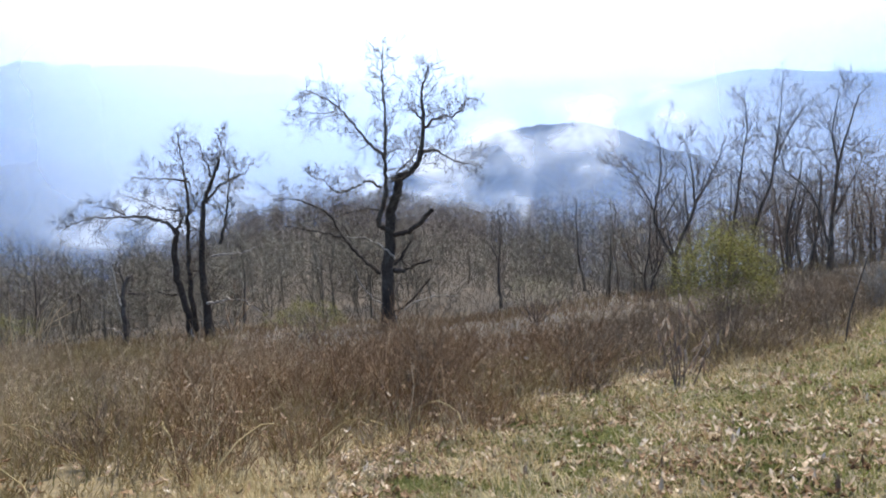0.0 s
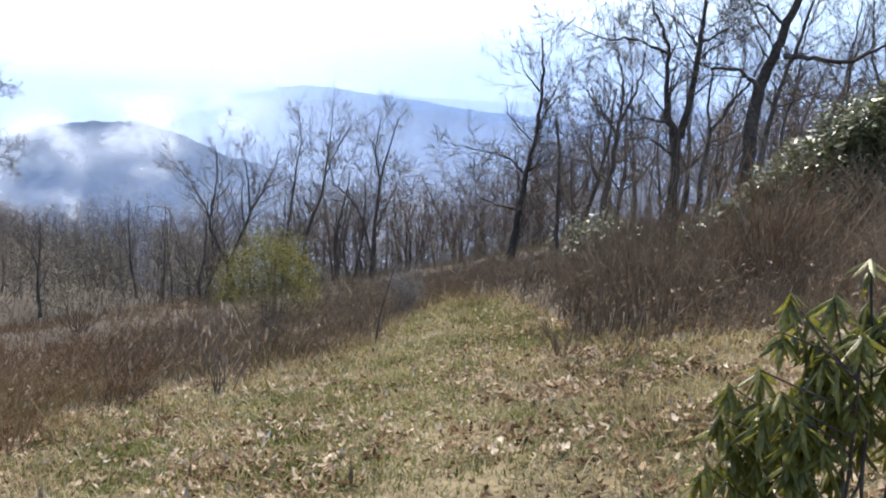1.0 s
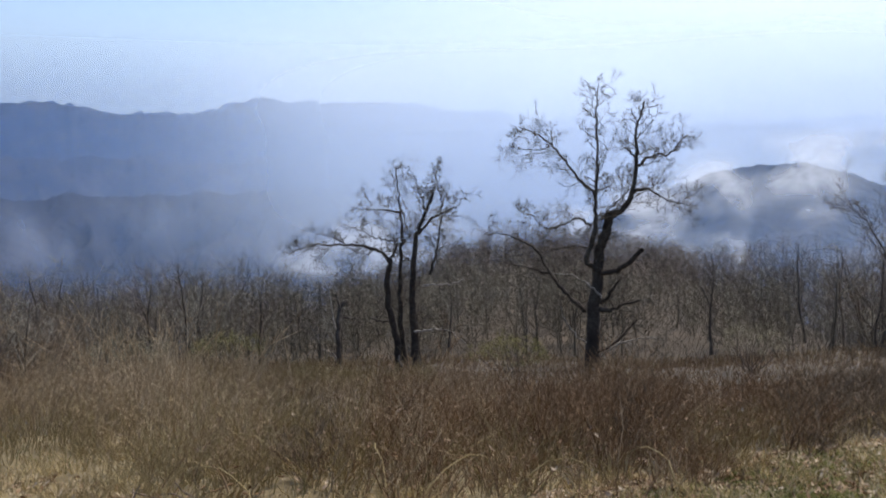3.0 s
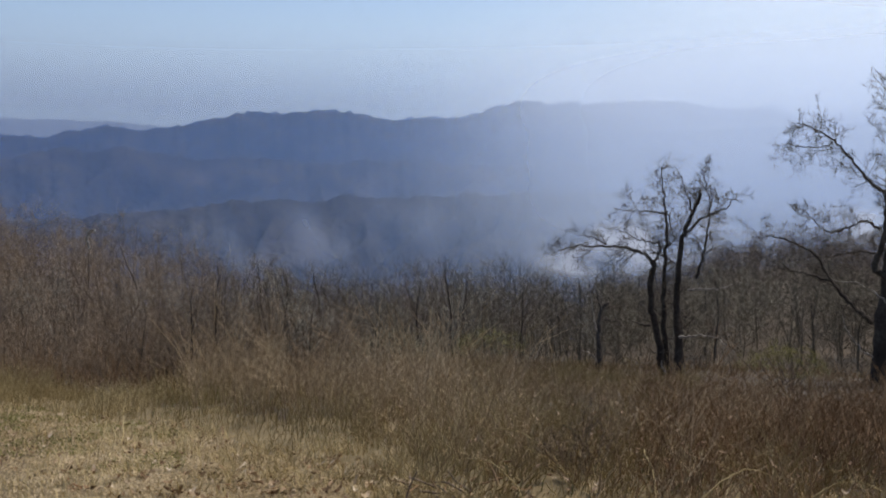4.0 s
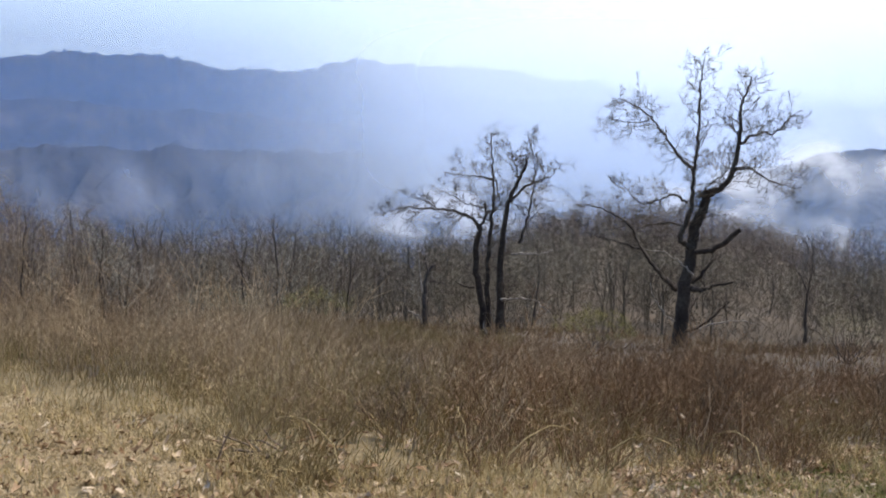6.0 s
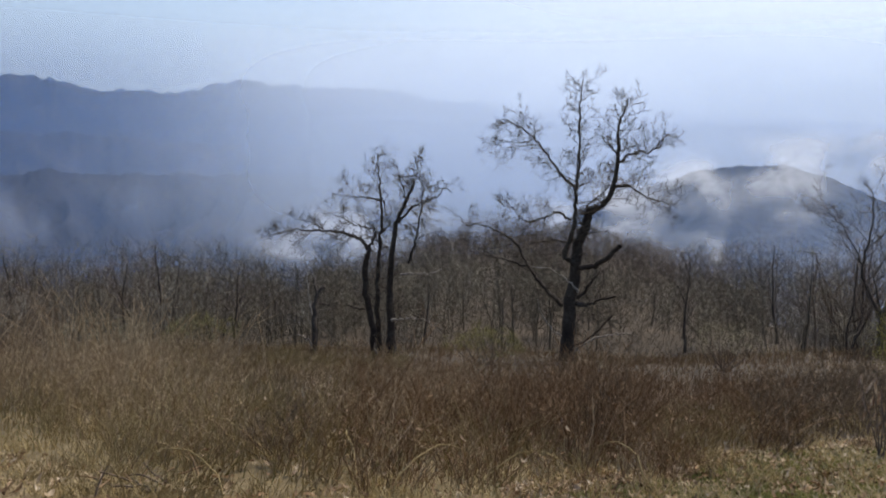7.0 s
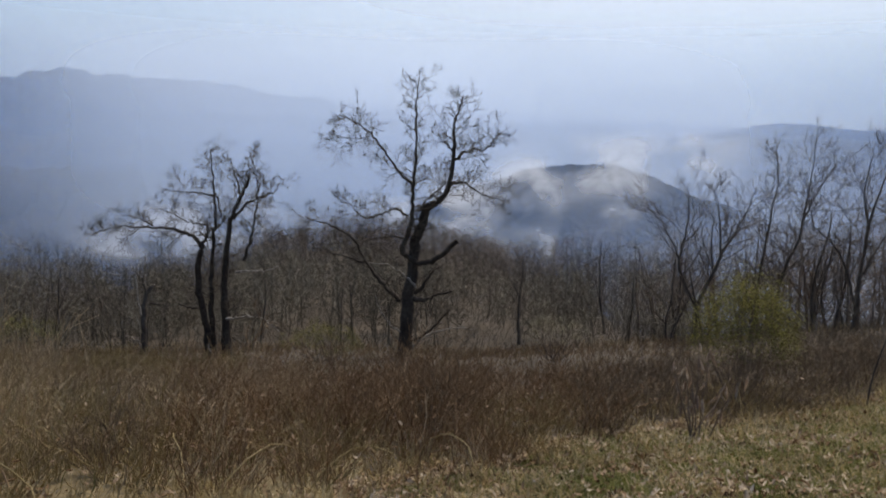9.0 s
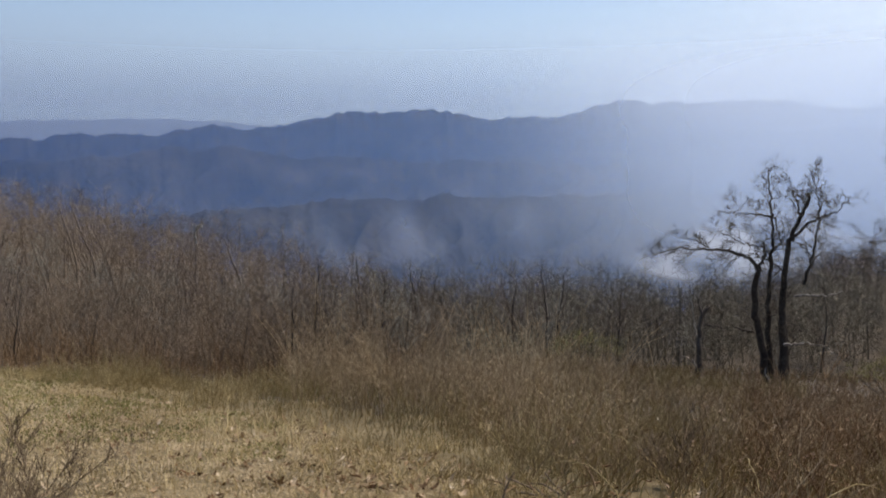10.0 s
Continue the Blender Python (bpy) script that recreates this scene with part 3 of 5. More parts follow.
# The many-stemmed tree beside it.
pos, face = at_tree(16.07, 36.0)
shaped_tree("maple_tree", "leafless many-stemmed tree with dark bark and horizontal twigs", pos, lines(0.01025, 510, 885, [
    ("stem", 0.20, 0.05, 0.4, [(562, 885), (564, 780), (558, 640), (565, 500), (575, 390), (600, 310), (640, 230), (650, 185)]),
    ("stem", 0.16, 0.10, 0.2, [(506, 885), (492, 760), (468, 620), (465, 520), (475, 460)]),
    ("limb", 0.09, 0.012, 0.9, [(475, 462), (440, 415), (380, 392), (300, 380), (200, 378), (130, 392), (85, 420)]),
    ("limb", 0.04, 0.01, 0.9, [(300, 380), (240, 350), (180, 345)]),
    ("stem", 0.15, 0.02, 0.9, [(526, 885), (512, 740), (510, 600), (515, 480), (525, 380), (520, 250), (512, 150), (510, 60)]),
    ("stem", 0.13, 0.03, 0.4, [(580, 885), (574, 760), (568, 650)]),
    ("stem", 0.10, 0.02, 0.8, [(475, 470), (495, 400), (490, 350)]),
    ("stem", 0.08, 0.015, 1.1, [(630, 515), (650, 450), (670, 360), (680, 250), (670, 170), (640, 70)]),
    ("limb", 0.07, 0.012, 1.0, [(590, 355), (640, 300), (690, 270), (750, 240), (772, 175)]),
    ("limb", 0.05, 0.012, 1.0, [(620, 260), (600, 200), (575, 120)]),
    ("limb", 0.05, 0.012, 1.0, [(520, 270), (470, 260), (410, 255), (320, 240)]),
    ("limb", 0.045, 0.012, 1.0, [(530, 260), (545, 320), (560, 400)]),
    ("limb", 0.045, 0.012, 1.0, [(490, 380), (440, 372), (380, 345), (310, 315)]),
    ("bleached_limb", 0.06, 0.015, 0.3, [(565, 735), (610, 725), (650, 715), (710, 730), (760, 770)]),
    ("bleached_limb", 0.05, 0.02, 0.2, [(600, 555), (650, 550), (700, 545), (755, 527)]),
    ("limb", 0.05, 0.02, 0.6, [(460, 700), (420, 695), (390, 690)]),
    ("bleached_root", 0.04, 0.02, 0.0, [(505, 780), (505, 850), (530, 870), (560, 893)]),
]), 12, BARK_OAK, TWIG_OAK, 3, 10, 1.05, facing=face, fine=0.0075, wig=0.15, kids=5)

# A small broken snag.
pos, face = at_tree(20.05, 37.0)
shaped_tree("snag_tree", "small broken leafless tree with bleached branch stubs", pos, lines(0.01093, 240, 880, [
    ("trunk", 0.13, 0.07, 0.2, [(240, 880), (238, 780), (240, 700), (258, 640), (278, 625)]),
    ("limb", 0.06, 0.03, 0.2, [(250, 660), (240, 600), (240, 585)]),
    ("bleached_limb", 0.05, 0.02, 0.0, [(235, 740), (220, 680), (212, 590)]),
    ("limb", 0.04, 0.015, 0.2, [(258, 685), (300, 685), (320, 690)]),
    ("bleached_limb", 0.04, 0.02, 0.0, [(240, 870), (215, 820), (175, 800)]),
]), 13, BARK_GREY, TWIG_GREY, 2, 4, 0.7, facing=face)

# A dead tree with a pale broken top on the knoll.
pos, face = at_tree(51.2, 43.0)
shaped_tree("snag_tree", "dead grey tree with a bleached broken top on the knoll", pos, lines(0.0093, 0, 690, [
    ("trunk", 0.055, 0.035, 1.2, [(0, 690), (6, 500), (-4, 320), (8, 105)]),
    ("bleached_limb", 0.06, 0.07, 0.0, [(8, 110), (4, 70), (10, 20)]),
    ("bleached_limb", 0.06, 0.04, 0.0, [(8, 40), (22, 18), (38, 22)]),
    ("limb", 0.05, 0.02, 0.4, [(-2, 330), (-50, 260), (-80, 180)]),
]), 14, BARK_BROWN, TWIG_RED, 2, 7, 1.0, facing=face)

# Trees on the right-hand edge of the clearing, seen against the sky.
def edge_tree(label, az, d, seed, foot, rows, grid, sprouts=7, reach=1.3, bark=None, twig=None, levels=3):
    pos, face = at_tree(az, d)
    return shaped_tree("oak_tree", label, pos, lines(d / 1590 / grid, *foot, [(k, 0.85 * r0, 0.7 * r1, s, q) for k, r0, r1, s, q in rows]), seed, bark or BARK_GREY, twig or TWIG_GREY, levels, int(sprouts * 1.15), reach * 1.55, "trees at the edge of the clearing", face, 0.0085, 0.15, 0.07, 0.75, 4)


edge_tree("leafless oak with two crooked stems and a round crown", -14.21, 41, 31, (545, 652), [
    ("trunk", 0.20, 0.14, 0.3, [(545, 680), (545, 600), (548, 555)]),
    ("limb", 0.14, 0.03, 1.0, [(548, 560), (510, 490), (497, 430), (515, 310), (500, 210)]),
    ("limb", 0.13, 0.025, 1.0, [(548, 555), (600, 420), (650, 330), (680, 240)]),
    ("limb", 0.09, 0.02, 1.0, [(600, 425), (592, 320), (570, 230)]),
    ("limb", 0.06, 0.015, 0.9, [(497, 430), (450, 340), (400, 290)]),
], 1.55)
edge_tree("slender leafless oak with a narrow top", -17.6, 44, 32, (705, 632), [
    ("trunk", 0.13, 0.02, 0.9, [(705, 690), (712, 500), (730, 330), (742, 220), (728, 120)]),
], 1.55, 8, 1.0)
edge_tree("tall slender leafless oak with upright twigs", -18.63, 44, 33, (755, 627), [
    ("trunk", 0.15, 0.02, 0.9, [(755, 690), (775, 480), (810, 360), (825, 220), (835, 80)]),
    ("limb", 0.07, 0.015, 1.0, [(815, 330), (850, 240), (885, 180)]),
], 1.55, 8, 1.0)
edge_tree("leafless oak with long spreading lower limbs", -23.17, 40, 34, (985, 615), [
    ("trunk", 0.19, 0.03, 0.7, [(985, 690), (985, 560), (1000, 350), (1050, 150)]),
    ("limb", 0.09, 0.02, 0.8, [(985, 565), (945, 430), (880, 360), (860, 280)]),
    ("limb", 0.09, 0.02, 0.8, [(990, 480), (1030, 400), (1070, 300)]),
    ("limb", 0.08, 0.02, 0.8, [(1000, 360), (985, 260), (1000, 160)]),
], 1.55)
edge_tree("small leafless oak with a bent limb", -3.37, 46, 35, (65, 658), [
    ("trunk", 0.12, 0.02, 0.9, [(65, 690), (62, 560), (70, 460), (62, 370)]),
    ("limb", 0.06, 0.012, 0.9, [(60, 520), (35, 470), (0, 460)]),
], 1.55, 7, 0.9)
edge_tree("leaning leafless oak with dark bark", -31.83, 30, 36, (66, 688), [
    ("trunk", 0.19, 0.03, 0.6, [(66, 700), (85, 560), (100, 440), (120, 320), (125, 180), (118, 95)]),
    ("limb", 0.06, 0.012, 0.8, [(98, 445), (40, 400), (-40, 385), (-110, 370)]),
    ("limb", 0.08, 0.012, 1.0, [(118, 330), (155, 240), (190, 150)]),
    ("limb", 0.05, 0.012, 0.9, [(90, 540), (20, 530), (-60, 500)]),
    ("limb", 0.05, 0.012, 0.9, [(122, 230), (80, 180), (60, 130)]),
    ("limb", 0.05, 0.012, 0.9, [(105, 430), (160, 410), (200, 370)]),
], 1.49, 8, 1.2, BARK_OAK, TWIG_OAK)
edge_tree("thin leafless oak with a broken top", -34.82, 32, 37, (192, 643), [
    ("trunk", 0.12, 0.05, 0.8, [(192, 700), (190, 560), (185, 400), (165, 285)]),
    ("limb", 0.05, 0.012, 0.9, [(190, 500), (230, 540), (290, 555)]),
], 1.49)
edge_tree("leafless oak with wide crooked branches", -37.31, 29, 38, (298, 631), [
    ("trunk", 0.19, 0.08, 0.4, [(298, 660), (308, 520), (325, 390), (330, 300)]),
    ("limb", 0.07, 0.015, 1.0, [(328, 330), (290, 280), (240, 220), (200, 180)]),
    ("limb", 0.08, 0.015, 1.0, [(330, 300), (335, 200), (310, 100), (300, 40)]),
    ("limb", 0.08, 0.015, 1.0, [(332, 300), (375, 190), (385, 60)]),
    ("limb", 0.05, 0.012, 0.9, [(322, 400), (380, 400), (450, 430)]),
    ("limb", 0.05, 0.012, 0.9, [(315, 450), (240, 400), (130, 395)]),
], 1.49, 8, 1.2)
edge_tree("tall leafless oak with two dark stems and low limbs", -41.73, 27, 39, (492, 595), [
    ("trunk", 0.22, 0.16, 0.2, [(492, 600), (488, 450), (490, 330)]),
    ("stem", 0.15, 0.03, 0.8, [(490, 335), (455, 270), (450, 170), (440, 80), (400, 0), (380, -90)]),
    ("stem", 0.15, 0.03, 0.8, [(495, 330), (515, 200), (525, 60), (530, -80), (545, -180)]),
    ("limb", 0.06, 0.012, 0.9, [(478, 375), (420, 340), (340, 345)]),
    ("limb", 0.06, 0.012, 0.9, [(470, 300), (400, 290), (300, 310), (210, 330)]),
    ("limb", 0.07, 0.012, 0.9, [(450, 130), (370, 100), (290, 100), (200, 60)]),
    ("limb", 0.06, 0.012, 0.9, [(525, 100), (590, 60), (640, 0)]),
], 1.49, 8, 1.2, BARK_OAK, TWIG_OAK)
edge_tree("leafless oak with forked grey stems", -43.15, 30, 40, (556, 564), [
    ("trunk", 0.15, 0.08, 0.5, [(556, 600), (560, 420), (575, 300)]),
    ("limb", 0.08, 0.015, 1.0, [(575, 305), (620, 230), (640, 120), (620, 0), (630, -90)]),
    ("limb", 0.07, 0.015, 1.0, [(572, 320), (560, 200), (580, 90), (570, -20)]),
    ("limb", 0.06, 0.015, 1.0, [(600, 260), (660, 170), (690, 60), (680, -60)]),
], 1.49, 8, 1.2)
edge_tree("great leafless oak with a thick dark trunk and level limbs", -45.66, 26, 41, (672, 559), [
    ("trunk", 0.30, 0.12, 0.15, [(672, 560), (676, 400), (682, 220), (712, 130), (745, 30), (775, -70)]),
    ("limb", 0.10, 0.03, 0.6, [(684, 205), (640, 170), (590, 165), (545, 160)]),
    ("limb", 0.10, 0.02, 0.7, [(735, 132), (790, 135), (870, 145), (960, 100), (1035, 100), (1090, 80)]),
    ("limb", 0.10, 0.02, 0.8, [(760, -30), (720, -90), (690, -160), (640, -200)]),
    ("limb", 0.10, 0.02, 0.8, [(775, -70), (800, -170), (850, -240), (920, -280)]),
    ("limb", 0.10, 0.02, 0.8, [(775, -70), (770, -180), (780, -300)]),
    ("limb", 0.07, 0.02, 0.8, [(735, 60), (680, 10), (640, 0)]),
    ("limb", 0.07, 0.02, 0.8, [(770, -60), (860, -60), (950, -110)]),
], 1.49, 8, 1.3, BARK_OAK, TWIG_OAK)
edge_tree("leafless oak leaning behind a thick oak", -46.26, 30, 42, (700, 531), [
    ("trunk", 0.15, 0.03, 0.7, [(700, 560), (715, 330), (740, 200), (775, 80), (800, -30), (810, -150)]),
    ("limb", 0.06, 0.015, 0.9, [(725, 250), (800, 220), (880, 180)]),
], 1.49, 8, 1.2)
edge_tree("slim leafless oak with dark bark", -47.68, 32, 43, (768, 502), [
    ("trunk", 0.11, 0.02, 0.8, [(768, 560), (765, 300), (785, 200), (795, 80), (830, -40)]),
], 1.49, 8, 1.2)
edge_tree("leafless oak with several upright limbs", -52.46, 29, 44, (1005, 481), [
    ("trunk", 0.14, 0.06, 0.6, [(1005, 540), (1000, 330), (1020, 200)]),
    ("limb", 0.07, 0.015, 1.0, [(1020, 210), (1050, 100), (1070, -20), (1060, -140)]),
    ("limb", 0.07, 0.015, 1.0, [(1015, 230), (985, 130), (975, 20), (960, -100)]),
    ("limb", 0.06, 0.015, 1.0, [(1030, 180), (1090, 80), (1130, -40)]),
], 1.49, 8, 1.2)
edge_tree("slim leafless oak with a straight stem", -50.83, 31, 45, (922, 481), [
    ("trunk", 0.09, 0.015, 0.8, [(922, 540), (925, 300), (925, 130), (935, -20), (930, -130)]),
], 1.49, 8, 1.1)


# ---- woods ----
# How high the woods rise before the view: degrees above eye level by azimuth.
SKY_AZ = np.array([-75, -60, -45, -38, -34, -31, -25, -16, -12, -8, -3, 0, 4, 8.4, 13, 16, 22, 28, 35, 39.6, 46, 50, 54, 57, 60.7, 64, 68, 78, 90.0])
SKY_EL = np.array([11, 11, 9, 7, 3.5, -1, -2, -2.6, -3.6, -5, -6, -5.4, -4.6, -4.4, -5.2, -6.5, -6.4, -5.4, -6.1, -4.8, -3.5, -2.6, -1.7, -0.8, -0.5, -1.0, -1.9, -2.3, -2.5])


def room(az, d, ease=0.0):
    """The height that a tree may have at that place."""
    a = np.radians(az)
    return d * np.tan(np.radians(np.interp(az, SKY_AZ, SKY_EL) + bend(az) + ease)) + EYE - ground_z(-d * np.sin(a), d * np.cos(a))


def scatter(kinds, tall, az0, az1, d0, d1, n, seed, group, keep=None, scale=(0.75, 1.15), ease=0.0):
    """Copies of ready trees, spread over a sector."""
    rng = np.random.default_rng(seed)
    made = tried = 0
    while made < n and tried < n * 8:
        tried += 1
        az, d = rng.uniform(az0, az1), math.sqrt(rng.uniform(d0 ** 2, d1 ** 2))
        kind, s, turn = kinds[rng.integers(len(kinds))], rng.uniform(*scale), rng.uniform(0, 360)
        s = min(s, float(room(az, d, ease)) / tall * rng.uniform(0.5, 1.02))
        if s < 0.35 or (keep and not keep(az, d)):
            continue
        ob = copy_thing(kind, pose(*place(az, d), 0, 0, turn))
        ob.scale = (s, s, s)
        ob["group"] = group
        made += 1


def retire(obs):
    for root in obs:
        for o in (*root.children_recursive, root):
            bpy.data.objects.remove(o)


forest = [random_tree("forest_tree", "leafless grey forest tree on the slope", 100 + k, 8.5, 0.13, BARK_GREY, TWIG_GREY, 2, 3, 6) for k in range(5)]
forest += [random_tree("forest_tree", "leafless brown forest tree on the slope", 120 + k, 8.0, 0.11, BARK_BROWN, TWIG_RED, 2, 3, 6) for k in range(3)]
mossy = [random_tree("forest_tree", "slender olive-grey forest tree on the slope", 140 + k, 7.5, 0.10, BARK_GREY, TWIG_PALE, 2, 3, 6) for k in range(3)]
saplings = [random_tree("young_tree", "slender young leafless tree at the edge of the field", 160 + k, 5.2, 0.05, BARK_BROWN, TWIG_RED, 2, 4, 6, 0.12, low=0.15) for k in range(5)]
saplings += [random_tree("young_tree", "slender grey young leafless tree at the edge of the field", 180 + k, 5.6, 0.055, BARK_GREY, TWIG_GREY, 2, 4, 6, 0.12, low=0.15) for k in range(3)]

scatter(forest, 8.5, -36, -8, 40, 62, 75, 1, "trees on the slope")
scatter(forest, 8.5, -64, -35, 31, 55, 46, 2, "trees on the slope", scale=(0.9, 1.35))
scatter(forest + mossy, 8.5, -8, 14, 46, 90, 46, 3, "trees on the slope", ease=-2.2)
scatter(mossy + forest[:4], 8.0, 13, 40, 42, 80, 84, 4, "trees on the slope", ease=-0.3)
scatter(saplings, 5.4, 36, 78, 25, 40, 120, 5, "young trees at the edge of the field", keep=lambda az, d: d > np.interp(az, [36, 42, 44, 53, 64, 69, 72, 80], [32, 27, 25, 27.5, 29.5, 34, 56, 60]), ease=-2.4)
scatter(forest[5:] + saplings[:3], 6.5, 36, 82, 38, 90, 130, 6, "young trees at the edge of the field", scale=(0.8, 1.3), ease=-0.9, keep=lambda az, d: d > np.interp(az, [68, 72, 80], [36, 56, 60]))


pale = [random_tree("young_tree", "young tree with pale grey bark and bare olive twigs", 200 + k, 5.4, 0.06, BARK_GREY, TWIG_ASH, 2, 4, 7, 0.08, low=0.2) for k in range(3)]
scatter(pale, 5.4, 37, 46, 27, 36, 16, 7, "young trees at the edge of the field", ease=-0.6)
scatter(pale, 5.4, 48, 64, 30, 60, 26, 8, "young trees at the edge of the field", ease=-0.6)
scatter(pale, 6.0, 14, 36, 40, 60, 14, 9, "trees on the slope", ease=-0.6)


def far_woods(name, label, az0, az1, d0, d1, n, height, seed, material, ease=0.0):
    """Distant leafless trees as one mass: a thin trunk and a spray of upright branches each."""
    rng = np.random.default_rng(seed)
    az, d = np.radians(rng.uniform(az0, az1, n)), np.sqrt(rng.uniform(d0 ** 2, d1 ** 2, n))
    x, y = -d * np.sin(az), d * np.cos(az)
    h = np.clip(np.minimum(height * rng.uniform(0.65, 1.2, n), room(np.degrees(az), d, ease) * rng.uniform(0.55, 1.1, n)), 1.5, 14)
    base = np.stack([x, y, ground_z(x, y) - 0.3], -1)
    lean = rng.normal(0, 0.06, (n, 3)) * [1, 1, 0]
    u = np.array([0, 0.4, 0.75, 1.0])
    trunk = base[:, None] + (np.array([0, 0, 1.0]) + lean)[:, None] * (u[None, :, None] * h[:, None, None])
    trunk[:, 1:] += rng.normal(0, 0.12, (n, 3, 3))
    rad = 0.06 * (1 - 0.85 * u)[None] * (h / height * rng.uniform(0.5, 1.5, n))[:, None]
    chunks = [tubes(trunk, rad, 3)]
    k = 20
    t = rng.uniform(0.12, 0.97, (n, k))
    p = base[:, None] + (np.array([0, 0, 1.0]) + lean)[:, None] * (t * h[:, None])[..., None]
    a = rng.uniform(0, 2 * np.pi, (n, k))
    dirs = np.stack([np.cos(a), np.sin(a), rng.uniform(-0.1, 0.9, (n, k))], -1)
    L = ((1.05 - t) * h[:, None] * 0.42 + 0.45)[..., None]
    q = p + dirs * L * 0.5 + rng.normal(0, 0.2, (n, k, 3))
    e = p + dirs * L + rng.normal(0, 0.3, (n, k, 3)) + np.array([0, 0, 0.15])
    br = np.stack([p, q, e], 2).reshape(-1, 3, 3)
    chunks.append(tubes(br, np.tile(np.array([0.019, 0.013, 0.007]), (len(br), 1)), 3))
    src = np.repeat(br, 2, 0)
    f = rng.uniform(0.1, 0.95, (len(src), 1))
    s = src[:, 1] * (1 - f) + src[:, 2] * f
    tw = s + rng.normal(0, 0.55, (len(src), 3)) + [0, 0, 0.15]
    chunks.append(tubes(np.stack([s, tw], 1), np.tile(np.array([0.011, 0.005]), (len(src), 1)), 3))
    ob = piece(name, fast_mesh(name, *joined(chunks)), material)
    return tagged(ob, label, "forest", kind="stuff")


far_woods("far_woods", "leafless woods on the wooded spur", -14, 20, 75, 178, 900, 9, 51, TWIG_GREY)
far_woods("far_woods", "leafless young woods crowding the slope below the oak", -14, 20, 46, 84, 230, 6, 55, TWIG_PALE, -1.6)
far_woods("far_woods", "leafless olive-grey woods below the field", 13, 42, 46, 95, 300, 7, 56, TWIG_PALE, -0.4)
far_woods("far_woods", "leafless reddish woods on the knoll", 44, 88, 62, 150, 800, 8, 52, TWIG_RED)
far_woods("far_woods", "leafless woods running down to the valley", -45, -10, 58, 130, 260, 9, 53, TWIG_GREY)
far_woods("far_woods", "grey leafless thicket behind the clearing", -58, -17, 42, 64, 190, 7, 57, TWIG_GREY)
far_woods("far_woods", "leafless woods on the lower slope", 18, 46, 70, 125, 220, 9, 54, TWIG_GREY)
field_trees = [random_tree("young_tree", "leafless tree", 190 + k, 4.6, 0.06, BARK_OAK, TWIG_GREY, 2, 4, 6, 0.04, low=0.3) for k in range(3)]
for kind, az, d, s in ((0, 44.3, 26.0, 0.9), (1, 45.6, 26.4, 0.85), (2, 43.4, 26.6, 0.9), (1, 47.2, 28.5, 0.8), (2, 57.5, 36, 0.9), (0, 62.0, 38, 1.0), (2, 31.0, 39, 1.1), (0, 29.2, 43, 1.2), (1, 25.0, 41, 1.1), (2, 39.5, 30, 1.0), (0, 40.6, 29, 0.95)):
    ob = copy_thing(field_trees[kind], pose(*place(az, d), 0, 0, 37 * az))
    ob.scale = (s, s, s)
    tagged(ob, "leafless tree with a crooked dark trunk beside the field", "tree", "trees on the slope")
retire(forest + mossy + saplings + pale + field_trees)


